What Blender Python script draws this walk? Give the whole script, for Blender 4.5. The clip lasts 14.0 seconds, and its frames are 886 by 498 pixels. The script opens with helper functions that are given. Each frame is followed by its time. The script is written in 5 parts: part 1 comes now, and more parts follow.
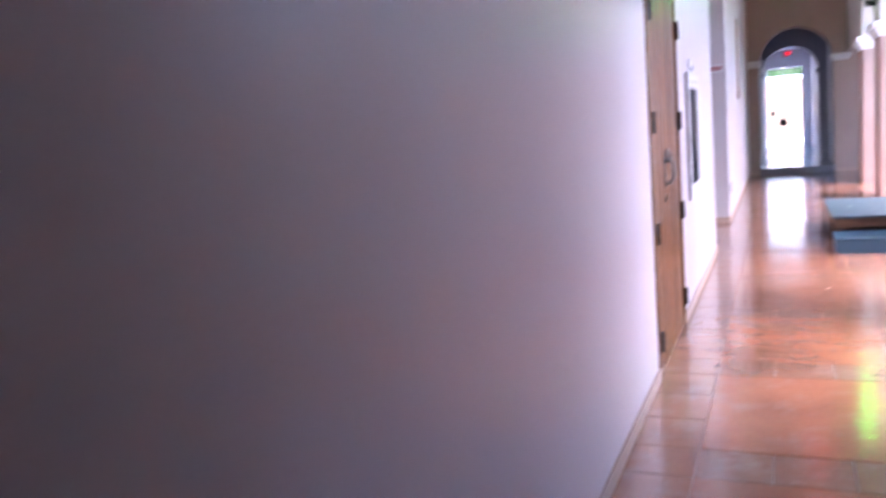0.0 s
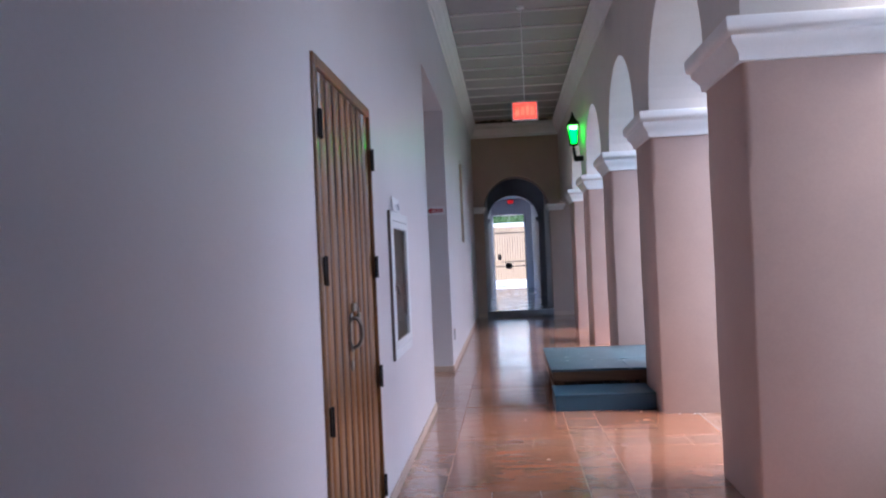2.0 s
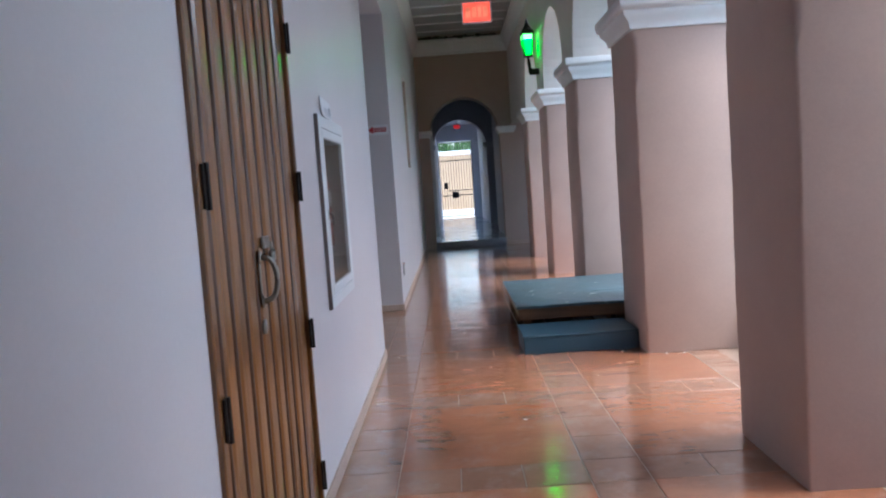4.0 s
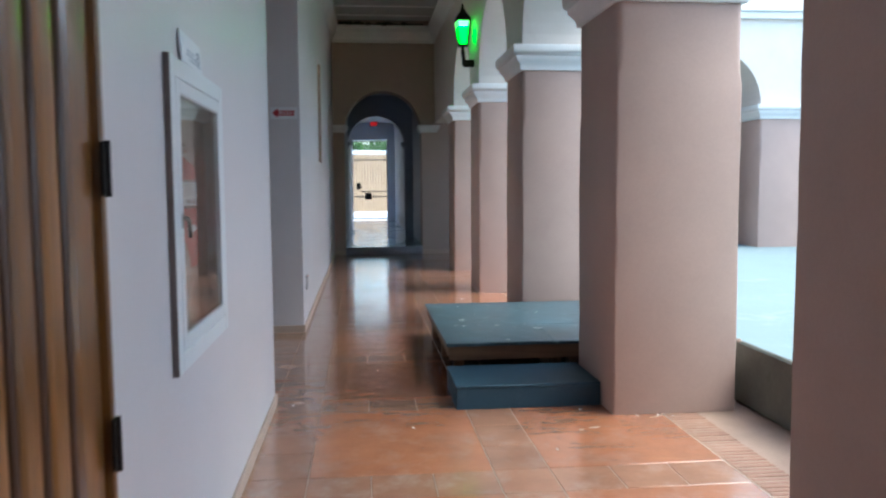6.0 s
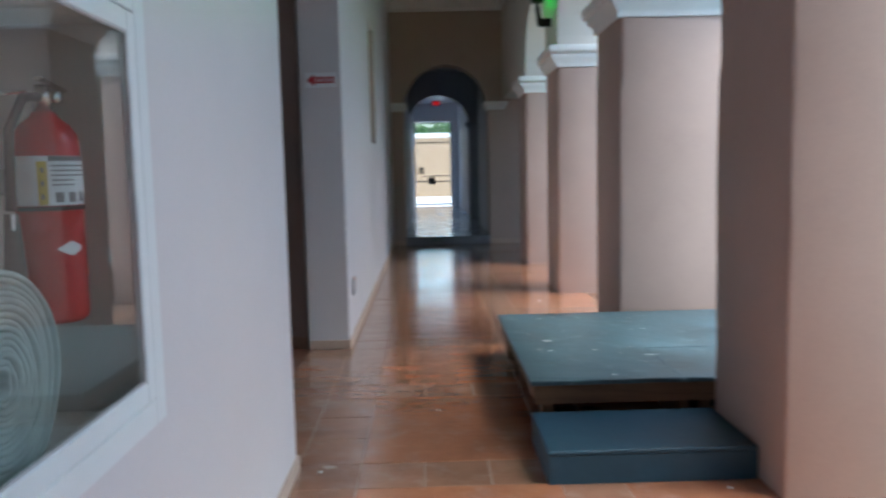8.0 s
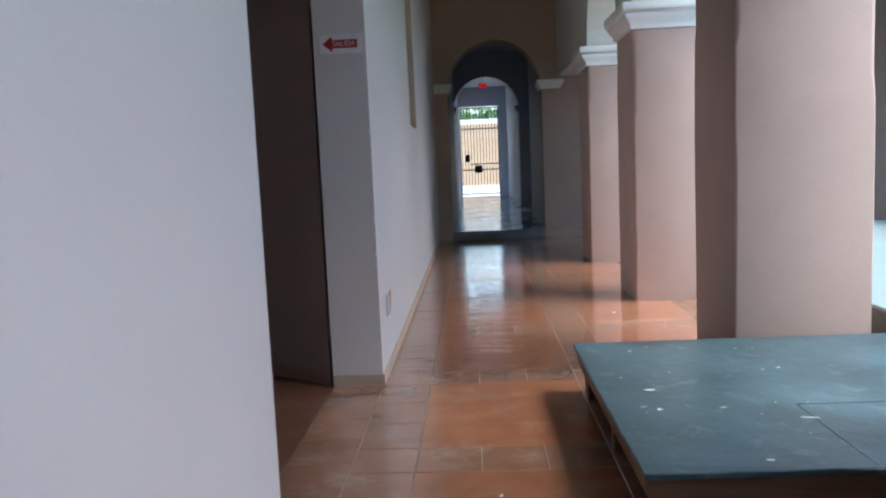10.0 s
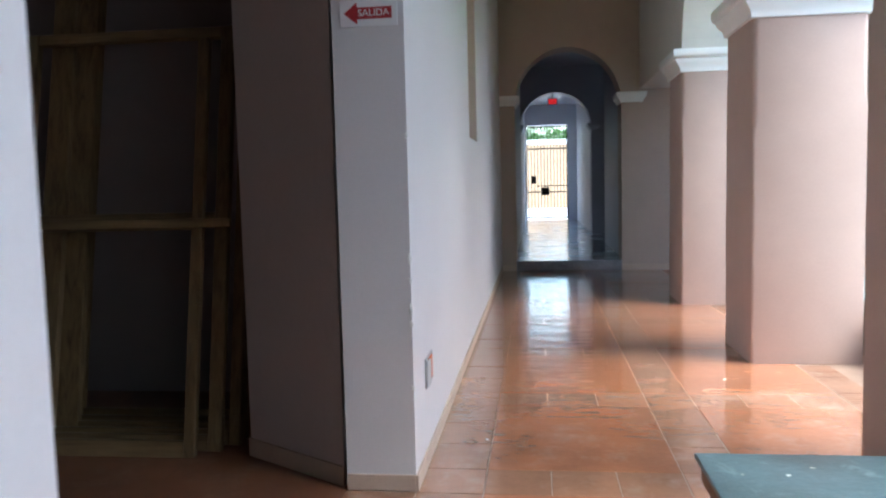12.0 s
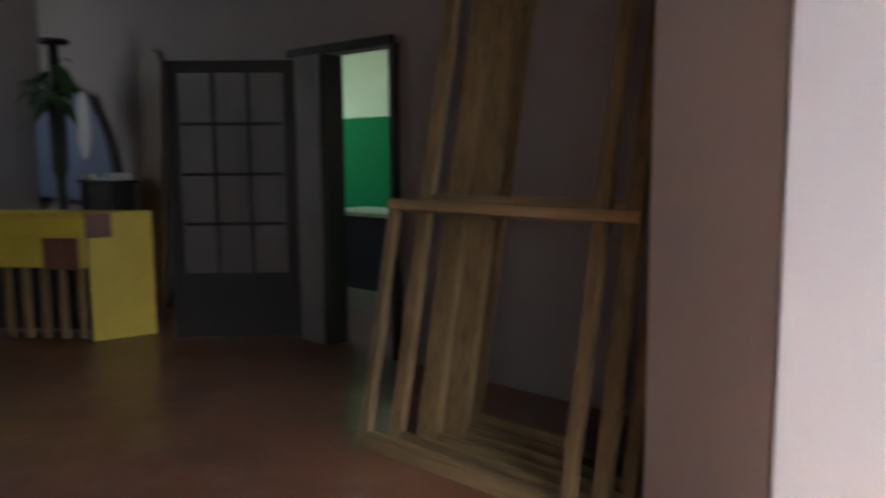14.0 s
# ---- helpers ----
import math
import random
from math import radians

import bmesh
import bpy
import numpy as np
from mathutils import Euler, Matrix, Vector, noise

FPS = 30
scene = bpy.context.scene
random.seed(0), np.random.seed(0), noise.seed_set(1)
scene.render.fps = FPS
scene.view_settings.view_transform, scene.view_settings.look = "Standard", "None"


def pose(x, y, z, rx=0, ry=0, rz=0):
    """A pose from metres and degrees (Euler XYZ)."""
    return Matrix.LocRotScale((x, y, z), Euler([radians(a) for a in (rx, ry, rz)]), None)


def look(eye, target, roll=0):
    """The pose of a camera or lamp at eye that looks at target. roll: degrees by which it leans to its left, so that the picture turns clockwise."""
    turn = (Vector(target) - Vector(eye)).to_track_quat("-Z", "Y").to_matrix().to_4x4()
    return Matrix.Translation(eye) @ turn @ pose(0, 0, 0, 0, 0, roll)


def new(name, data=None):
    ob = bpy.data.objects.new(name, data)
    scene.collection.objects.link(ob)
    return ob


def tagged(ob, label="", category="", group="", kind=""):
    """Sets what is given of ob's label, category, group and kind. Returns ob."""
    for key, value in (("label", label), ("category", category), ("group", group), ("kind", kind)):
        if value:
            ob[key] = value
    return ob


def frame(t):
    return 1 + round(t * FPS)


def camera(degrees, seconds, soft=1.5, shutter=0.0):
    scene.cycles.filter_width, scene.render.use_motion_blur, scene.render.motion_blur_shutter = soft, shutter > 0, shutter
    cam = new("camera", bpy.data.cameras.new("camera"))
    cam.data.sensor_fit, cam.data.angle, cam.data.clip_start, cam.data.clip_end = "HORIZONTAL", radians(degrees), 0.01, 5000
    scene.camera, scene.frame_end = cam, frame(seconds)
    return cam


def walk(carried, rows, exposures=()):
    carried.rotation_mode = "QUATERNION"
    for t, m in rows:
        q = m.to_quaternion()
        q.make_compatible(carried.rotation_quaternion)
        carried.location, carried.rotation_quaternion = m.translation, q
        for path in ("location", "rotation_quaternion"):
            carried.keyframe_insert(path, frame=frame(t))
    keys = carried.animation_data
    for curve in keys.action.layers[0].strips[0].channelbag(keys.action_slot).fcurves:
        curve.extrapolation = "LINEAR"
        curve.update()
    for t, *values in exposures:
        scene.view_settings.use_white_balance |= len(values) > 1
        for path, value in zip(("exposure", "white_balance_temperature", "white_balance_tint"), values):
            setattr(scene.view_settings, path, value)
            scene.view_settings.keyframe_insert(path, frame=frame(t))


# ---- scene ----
cam = camera(58.9, 14.0, soft=2.15, shutter=0.5)
PATH = [
    (0, (0.022, -1.391, 1.419), (-0.77, 0.425, 1.144), -4.6),
    (0.5, (0.049, -1.018, 1.428), (-0.519, 0.892, 1.251), -1.9),
    (1, (0.054, -0.732, 1.446), (-0.38, 1.217, 1.331), -2.5),
    (1.5, (0.052, -0.435, 1.453), (-0.167, 1.553, 1.416), -5.0),
    (2, (0.135, -0.133, 1.45), (-0.028, 1.86, 1.474), -2.5),
    (2.5, (0.14, 0.134, 1.415), (-0.001, 2.128, 1.381), -2.2),
    (3, (0.056, 0.437, 1.413), (0.05, 2.436, 1.372), -2.7),
    (3.2, (0.048, 0.538, 1.392), (0.021, 2.535, 1.282), -4.4),
    (5.5, (-0.038, 2.037, 1.371), (0.009, 4.029, 1.194), -0.5),
    (6, (-0.044, 2.419, 1.377), (0.158, 4.402, 1.218), -0.4),
    (6.5, (0.015, 2.765, 1.372), (0.263, 4.747, 1.263), -1.7),
    (7, (0.049, 3.143, 1.362), (0.187, 5.129, 1.174), -1.1),
    (7.5, (0.019, 3.486, 1.356), (0.164, 5.467, 1.121), -0.8),
    (8, (0.02, 3.869, 1.361), (0.056, 5.859, 1.164), -1.3),
    (8.2, (0.017, 3.957, 1.358), (-0.088, 5.944, 1.152), -1.8),
    (10.3, (-0.014, 5.415, 1.357), (-0.086, 7.401, 1.134), -2.9),
    (10.5, (-0.009, 5.546, 1.352), (-0.074, 7.533, 1.134), -3.6),
    (11, (0.012, 5.902, 1.36), (-0.193, 7.882, 1.173), -0.5),
    (11.5, (-0.036, 6.258, 1.361), (-0.28, 8.237, 1.209), -0.2),
    (12, (-0.068, 6.584, 1.342), (-0.309, 8.562, 1.177), -1.4),
    (12.5, (-0.038, 6.914, 1.334), (-0.685, 8.795, 1.127), -0.9),
    (13, (-0.12, 7.148, 1.353), (-0.91, 8.964, 1.075), -0.2),
    (13.5, (-0.194, 7.467, 1.386), (-1.147, 9.199, 1.084), -1.8),
    (13.8, (-0.196, 7.613, 1.436), (-1.374, 9.207, 1.167), -0.5),
    (14, (-0.2, 7.812, 1.412), (-1.548, 9.27, 1.173), -0.4),
]
EXPOSURES = [(0.0, 3.95, 5700, 29), (0.5, 3.2, 5580, 26), (1.0, 2.93, 5530, 22), (2.0, 2.57, 5530, 14), (3.0, 2.46, 5540, 7), (5.5, 2.38, 5650, -2),
             (7.0, 2.24, 5680, -6), (8.2, 2.26, 5650, -4), (10.5, 2.38, 5830, 0), (12.0, 2.95, 5900, -1), (12.6, 3.26, 5970, -2), (13.2, 3.40, 6070, -4), (13.6, 3.63, 6270, -1), (14.0, 4.35, 6820, 6)]
walk(cam, [(t, look(eye, target, roll)) for t, eye, target, roll in PATH], EXPOSURES)

# ---- world, sun and large lights ----
SUN_ELEVATION, SUN_ROTATION = 57.0, 106.0
world = bpy.data.worlds.new("sky")
scene.world = world
world.use_nodes = True
wn, wl = world.node_tree.nodes, world.node_tree.links
sky = wn.new("ShaderNodeTexSky")
sky.sky_type, sky.sun_disc = "NISHITA", False
sky.sun_elevation, sky.sun_rotation = radians(SUN_ELEVATION), radians(SUN_ROTATION)
sky.air_density, sky.dust_density = 1.0, 3.0
wn["Background"].inputs["Strength"].default_value = 0.15
wl.new(sky.outputs["Color"], wn["Background"].inputs["Color"])
sun_data = bpy.data.lights.new("sun", "SUN")
sun_data.energy, sun_data.angle, sun_data.color = 0.21, radians(28), (1.0, 0.985, 0.96)
sun = new("sun", sun_data)
az = radians(SUN_ROTATION)
sun_way = Vector((math.sin(az), math.cos(az), math.tan(radians(SUN_ELEVATION))))
sun.matrix_world = look(sun_way.normalized() * 40, (0, 0, 0))


def area(name, eye, target, w, h, watts, colour=(1, 1, 1)):
    d = bpy.data.lights.new(name, "AREA")
    d.shape, d.size, d.size_y, d.energy, d.color = "RECTANGLE", w, h, watts, colour
    ob = new(name, d)
    ob.matrix_world = look(eye, target)
    return ob


# daylight of the unseen window of the back room
area("window_daylight", (-8.9, 13.0, 1.9), (-5, 13.0, 1.4), 1.6, 1.4, 0.13, (0.92, 0.97, 1.0))

# Fill lamp added before the windowless west wall to brighten the side room.
area("window_daylight", (-9.85, 9.3, 2.5), (-8.5, 11.5, 2.4), 1.2, 1.2, 1.1, (0.8, 0.88, 1.0))

# ---- materials ----


def base_mat(name):
    m = bpy.data.materials.new(name)
    m.use_nodes = True
    nt = m.node_tree
    b = nt.nodes["Principled BSDF"]
    return m, nt.nodes, nt.links, b


def noise_tex(n, l, vec, scale, detail=4, rough=0.55, distort=0.0):
    t = n.new("ShaderNodeTexNoise")
    t.inputs["Scale"].default_value = scale
    t.inputs["Detail"].default_value = detail
    t.inputs["Roughness"].default_value = rough
    t.inputs["Distortion"].default_value = distort
    l.new(vec, t.inputs["Vector"])
    return t.outputs["Fac"]


def ramp(n, l, fac, stops):
    r = n.new("ShaderNodeValToRGB")
    els = r.color_ramp.elements
    while len(els) < len(stops):
        els.new(0.5)
    for e, (p, c) in zip(els, stops):
        e.position, e.color = p, (*c, 1) if len(c) == 3 else c
    l.new(fac, r.inputs["Fac"])
    return r.outputs["Color"]


def mixc(n, l, a, b, fac, mode="MIX"):
    m = n.new("ShaderNodeMix")
    m.data_type, m.blend_type = "RGBA", mode
    for sock, v in ((m.inputs[6], a), (m.inputs[7], b), (m.inputs[0], fac)):
        if isinstance(v, (int, float)):
            sock.default_value = v
        elif isinstance(v, tuple):
            sock.default_value = (*v, 1)
        else:
            l.new(v, sock)
    return m.outputs[2]


def bump(n, l, b, height, strength, dist=0.01):
    k = n.new("ShaderNodeBump")
    k.inputs["Strength"].default_value, k.inputs["Distance"].default_value = strength, dist
    l.new(height, k.inputs["Height"])
    l.new(k.outputs["Normal"], b.inputs["Normal"])
    return k


def scaled(n, l, vec, sx, sy, sz):
    m = n.new("ShaderNodeMapping")
    m.inputs["Scale"].default_value = (sx, sy, sz)
    l.new(vec, m.inputs["Vector"])
    return m.outputs["Vector"]


def position(n):
    return n.new("ShaderNodeNewGeometry").outputs["Position"]


def dark(c, k):
    return tuple(v * k for v in c)


def paint(name, c, rough=0.6, var=0.12, broad=0.9, fine=55, relief=0.25, stain=None, stain_amount=0.3, metal=0.0, spec=0.4):
    """Brushed or trowelled paint: broad patches, fine mottling, relief and optional stains."""
    m, n, l, b = base_mat(name)
    p = position(n)
    a = noise_tex(n, l, p, broad, 5, 0.6)
    f = noise_tex(n, l, p, fine, 3)
    col = ramp(n, l, a, [(0.3, dark(c, 1 - var)), (0.7, dark(c, 1 + var * 0.5))])
    col = mixc(n, l, col, ramp(n, l, f, [(0.35, (0.86, 0.86, 0.86)), (0.65, (1, 1, 1))]), var * 2.5, "MULTIPLY")
    if stain:
        s = noise_tex(n, l, p, broad * 3.1, 8, 0.7, 0.6)
        sf = ramp(n, l, s, [(0.56, (0, 0, 0)), (0.7, (stain_amount,) * 3)])
        col = mixc(n, l, col, stain, sf)
    l.new(col, b.inputs["Base Color"])
    b.inputs["Metallic"].default_value = metal
    b.inputs["Specular IOR Level"].default_value = spec
    rr = n.new("ShaderNodeMapRange")
    rr.inputs["To Min"].default_value, rr.inputs["To Max"].default_value = max(0.05, rough - 0.08), min(1, rough + 0.1)
    l.new(a, rr.inputs["Value"])
    l.new(rr.outputs["Result"], b.inputs["Roughness"])
    h = mixc(n, l, noise_tex(n, l, p, 7, 6, 0.6), noise_tex(n, l, p, fine * 2, 2), 0.25)
    bump(n, l, b, h, relief, 0.012)
    return m


def timber(name, c, axis=2, rough=0.45, coat=0.0, grain=26, per_piece=0.25):
    """Wood with grain along an axis (0, 1, 2)."""
    m, n, l, b = base_mat(name)
    p = position(n)
    sc = [grain] * 3
    sc[axis] = grain * 0.06
    v = scaled(n, l, p, *sc)
    g = noise_tex(n, l, v, 1.0, 6, 0.65, 0.8)
    info = n.new("ShaderNodeObjectInfo")
    col = ramp(n, l, g, [(0.25, dark(c, 0.45)), (0.5, c), (0.78, dark(c, 1.35))])
    col = mixc(n, l, col, ramp(n, l, info.outputs["Random"], [(0, (0.7, 0.68, 0.66)), (1, (1.1, 1.08, 1.02))]), per_piece * 3, "MULTIPLY")
    blot = noise_tex(n, l, p, 2.4, 4)
    col = mixc(n, l, col, ramp(n, l, blot, [(0.3, (0.72, 0.7, 0.68)), (0.7, (1, 1, 1))]), 0.6, "MULTIPLY")
    l.new(col, b.inputs["Base Color"])
    b.inputs["Roughness"].default_value = rough
    b.inputs["Coat Weight"].default_value, b.inputs["Coat Roughness"].default_value = coat, 0.12
    bump(n, l, b, g, 0.25, 0.004)
    return m


def tile_mat(name, c, c2, rough, scuff=(0.60, 0.50, 0.44), ripple=0.25, coat=1.0, coat_rough=0.085, scuffed=0.45):
    """Waxed terracotta: two clay tones, pale scuffs, wavy polish."""
    m, n, l, b = base_mat(name)
    p = position(n)
    info = n.new("ShaderNodeObjectInfo")
    a = noise_tex(n, l, p, 1.7, 5, 0.6, 0.1)
    col = ramp(n, l, a, [(0.28, c2), (0.52, c), (0.8, dark(c, 1.14))])
    col = mixc(n, l, col, ramp(n, l, info.outputs["Random"], [(0, (0.80, 0.79, 0.78)), (1, (1.08, 1.05, 1.03))]), 0.6, "MULTIPLY")
    f = noise_tex(n, l, p, 38, 5, 0.7)
    col = mixc(n, l, col, ramp(n, l, f, [(0.3, (0.7, 0.68, 0.66)), (0.62, (1, 1, 1))]), 0.28, "MULTIPLY")
    # pale scrubbed patches, broken up by a finer grain
    sc = noise_tex(n, l, p, 3.6, 6, 0.66, 0.12)
    grit = noise_tex(n, l, p, 17, 5, 0.7, 0.4)
    patch = ramp(n, l, sc, [(0.50, (0, 0, 0)), (0.74, (scuffed,) * 3)])
    patch = mixc(n, l, patch, ramp(n, l, grit, [(0.38, (0.25, 0.25, 0.25)), (0.6, (1, 1, 1))]), 0.8, "MULTIPLY")
    col = mixc(n, l, col, scuff, patch)
    st = noise_tex(n, l, p, 1.6, 4, 0.55, 0.3)
    col = mixc(n, l, col, ramp(n, l, st, [(0.32, (0.66, 0.64, 0.63)), (0.52, (0.94, 0.93, 0.92)), (0.66, (1.05, 1.04, 1.03))]), 0.75, "MULTIPLY")
    l.new(col, b.inputs["Base Color"])
    rr = n.new("ShaderNodeMapRange")
    rr.inputs["To Min"].default_value, rr.inputs["To Max"].default_value = rough - 0.05, rough + 0.18
    l.new(mixc(n, l, a, sc, 0.5), rr.inputs["Value"])
    l.new(rr.outputs["Result"], b.inputs["Roughness"])
    b.inputs["Specular IOR Level"].default_value = 0.25
    b.inputs["Coat Weight"].default_value = coat
    cr = n.new("ShaderNodeMapRange")
    cr.inputs["To Min"].default_value, cr.inputs["To Max"].default_value = coat_rough * 0.6, coat_rough * 1.6
    l.new(mixc(n, l, sc, grit, 0.5), cr.inputs["Value"])
    l.new(cr.outputs["Result"], b.inputs["Coat Roughness"])
    b.inputs["Coat IOR"].default_value = 1.75
    wave = noise_tex(n, l, scaled(n, l, p, 2.2, 7.0, 2.2), 1.0, 3, 0.55, 0.3)
    bump(n, l, b, f, ripple * 0.4, 0.004)
    k2 = n.new("ShaderNodeBump")
    k2.inputs["Strength"].default_value, k2.inputs["Distance"].default_value = ripple, 0.022
    l.new(wave, k2.inputs["Height"])
    l.new(k2.outputs["Normal"], b.inputs["Coat Normal"])
    return m


def glow(name, c, strength):
    m, n, l, b = base_mat(name)
    p = position(n)
    f = noise_tex(n, l, p, 9, 2)
    col = ramp(n, l, f, [(0.35, dark(c, 0.6)), (0.65, c)])
    b.inputs["Base Color"].default_value = (*dark(c, 0.3), 1)
    l.new(col, b.inputs["Emission Color"])
    b.inputs["Emission Strength"].default_value = strength
    b.inputs["Roughness"].default_value = 0.25
    return m


def glass_mat(name, tint=(1, 1, 1)):
    m, n, l, b = base_mat(name)
    n.remove(b)
    g, t, mix, lw, p5, r0 = (n.new("ShaderNode" + k) for k in ("BsdfGlossy", "BsdfTransparent", "MixShader", "LayerWeight", "Math", "MapRange"))
    g.inputs["Roughness"].default_value = 0.02
    t.inputs["Color"].default_value = (*tint, 1)
    lw.inputs["Blend"].default_value = 0.5
    p5.operation = "POWER"
    p5.inputs[1].default_value = 4.0
    l.new(lw.outputs["Facing"], p5.inputs[0])
    r0.inputs["To Min"].default_value, r0.inputs["To Max"].default_value = 0.045, 0.9
    l.new(p5.outputs[0], r0.inputs["Value"])
    l.new(r0.outputs[0], mix.inputs[0])
    l.new(t.outputs[0], mix.inputs[1])
    l.new(g.outputs[0], mix.inputs[2])
    l.new(mix.outputs[0], n["Material Output"].inputs["Surface"])
    return m


WALL = paint("lilac_white_wall_paint", (0.69, 0.66, 0.67), 0.35, 0.07, 0.7, 70, 0.06, spec=0.45)
# Room plaster with the room's shade in its colour, the splay less so.
ROOM = paint("shaded_room_wall_paint", (0.28, 0.235, 0.225), 0.65, 0.08, 0.7, 60, 0.12, (0.4, 0.33, 0.32), 0.2)
SPLAY = paint("shaded_mauve_splay_paint", (0.57, 0.495, 0.475), 0.6, 0.08, 0.7, 60, 0.12, (0.4, 0.33, 0.32), 0.2)
SALMON = paint("salmon_plaster", (0.485, 0.352, 0.30), 0.7, 0.09, 1.1, 60, 0.22, (0.42, 0.29, 0.25), 0.25)
CREAM = paint("cream_plaster", (0.70, 0.645, 0.585), 0.7, 0.07, 1.0, 60, 0.2, (0.55, 0.48, 0.42), 0.2)
TAN = paint("tan_end_wall_plaster", (0.47, 0.365, 0.305), 0.7, 0.09, 0.8, 60, 0.16, (0.36, 0.27, 0.22), 0.25)
WHITE = paint("white_moulding_paint", (0.80, 0.79, 0.77), 0.5, 0.06, 2.0, 70, 0.15, (0.6, 0.57, 0.52), 0.2)
ALU = paint("white_enamelled_frame", (0.76, 0.79, 0.80), 0.3, 0.04, 2.0, 90, 0.04)
BASE = paint("beige_skirting_paint", (0.52, 0.40, 0.32), 0.5, 0.12, 2.5, 60, 0.15, (0.35, 0.26, 0.21), 0.4)
# Passage paints: BLUEGREY holds the shade, PALE the daylight near the gate.
BLUEGREY = paint("shaded_blue_grey_paint", (0.36, 0.37, 0.42), 0.45, 0.12, 0.8, 50, 0.15)
PALE = paint("daylit_grey_paint", (0.74, 0.72, 0.75), 0.5, 0.08, 0.8, 50, 0.12)
POLISHED = tile_mat("polished_blue_grey_floor", (0.50, 0.66, 0.80), (0.40, 0.53, 0.66), 0.2, (0.34, 0.42, 0.48), 0.4, 1.0, 0.13)
CEIL = paint("grey_ceiling_boards", (0.36, 0.35, 0.35), 0.6, 0.1, 1.4, 50, 0.1, (0.3, 0.28, 0.27), 0.3)
BATTEN = paint("pale_ceiling_batten", (0.66, 0.65, 0.64), 0.55, 0.08, 2, 50, 0.1)
RUBBLE = paint("dark_crumbled_plaster", (0.10, 0.08, 0.07), 0.9, 0.4, 6, 40, 0.6)
CONCRETE = paint("sunlit_court_concrete", (0.235, 0.305, 0.315), 0.75, 0.1, 0.6, 30, 0.25, (0.45, 0.45, 0.43), 0.3)
STONE = paint("dark_worn_stone", (0.27, 0.29, 0.33), 0.4, 0.3, 6, 40, 0.5, (0.3, 0.32, 0.34), 0.5)
KERB = paint("mossy_grey_kerb_concrete", (0.135, 0.14, 0.118), 0.85, 0.25, 2.2, 30, 0.5, (0.10, 0.11, 0.08), 0.7)
BRICK = paint("worn_clay_brick", (0.34, 0.185, 0.125), 0.6, 0.25, 3.0, 40, 0.5, (0.5, 0.42, 0.36), 0.5)
MORTAR = paint("pinkish_grey_mortar", (0.36, 0.28, 0.265), 0.8, 0.2, 3, 60, 0.3)
GROUT = paint("worn_tile_joint", (0.40, 0.28, 0.215), 0.6, 0.2, 3, 60, 0.3)
# Joint colour lowered for the dim side room.
GROUTDIM = paint("shaded_room_tile_joint", (0.15, 0.08, 0.052), 0.7, 0.2, 3, 60, 0.3)
TILE = tile_mat("orange_terracotta_panel", (0.49, 0.208, 0.110), (0.39, 0.172, 0.098), 0.13, scuffed=0.36)
BAND = tile_mat("brown_terracotta_border", (0.40, 0.212, 0.134), (0.32, 0.165, 0.105), 0.17, coat=0.9, scuffed=0.48)
# Corridor terracotta again, rougher, with the room's shade in the colour.
ROOMTILE = tile_mat("shaded_room_tile", (0.20, 0.085, 0.046), (0.14, 0.062, 0.038), 0.42, (0.28, 0.2, 0.16), coat=0.5)
VARNISH = timber("varnished_door_boards", (0.24, 0.100, 0.021), 2, 0.34, 0.65, per_piece=0.3)
BEADING = timber("red_brown_door_beading", (0.070, 0.026, 0.010), 2, 0.5, 0.12)
GROOVE = timber("dark_door_groove", (0.03, 0.012, 0.006), 2, 0.5, 0.2)
RAW = timber("raw_pine_lath", (0.20, 0.132, 0.06), 2, 0.7, 0.0, 30)
RAWX = timber("raw_pine_crosspiece", (0.215, 0.145, 0.068), 0, 0.7, 0.0, 30)
PLINTHWOOD = timber("brown_platform_timber", (0.19, 0.105, 0.055), 0, 0.65, 0.0, 22)
TALLPANEL = timber("tall_brown_panel_wood", (0.17, 0.085, 0.03), 2, 0.5, 0.0)
BROWNWOOD = timber("dark_brown_wood", (0.015, 0.010, 0.008), 2, 0.6, 0.0)
DECK = paint("worn_teal_grey_deck_paint", (0.072, 0.122, 0.150), 0.36, 0.5, 2.6, 40, 0.35, (0.20, 0.28, 0.31), 0.6)
STEPBLUE = paint("dark_blue_step_carpet_paint", (0.027, 0.072, 0.112), 0.5, 0.2, 2.5, 60, 0.3, (0.06, 0.11, 0.15), 0.4)
FLECK = paint("dull_paint_fleck", (0.62, 0.60, 0.54), 0.7, 0.15, 5, 60, 0.2)
FLAKE = paint("white_paint_fleck", (0.8, 0.82, 0.82), 0.6, 0.1, 5, 60, 0.2)
SMEAR = paint("pale_dried_plaster", (0.42, 0.32, 0.26), 0.8, 0.15, 8, 60, 0.3)
IRON = paint("black_iron", (0.025, 0.022, 0.02), 0.5, 0.3, 8, 60, 0.3, (0.08, 0.045, 0.03), 0.4, 0.6)
STEEL = paint("dull_grey_steel", (0.27, 0.25, 0.22), 0.42, 0.25, 8, 60, 0.15, (0.16, 0.11, 0.07), 0.5, 0.6)
CHROME = paint("bright_worn_chrome", (0.62, 0.62, 0.60), 0.22, 0.1, 8, 60, 0.05, None, 0, 1.0)
RED = paint("red_enamel", (0.45, 0.02, 0.022), 0.25, 0.1, 4, 60, 0.05)
SIGNRED = paint("red_sign_print", (0.42, 0.03, 0.04), 0.45, 0.1, 8, 60, 0.02)
PAPER = paint("white_sign_plastic", (0.80, 0.81, 0.83), 0.45, 0.05, 6, 60, 0.02)
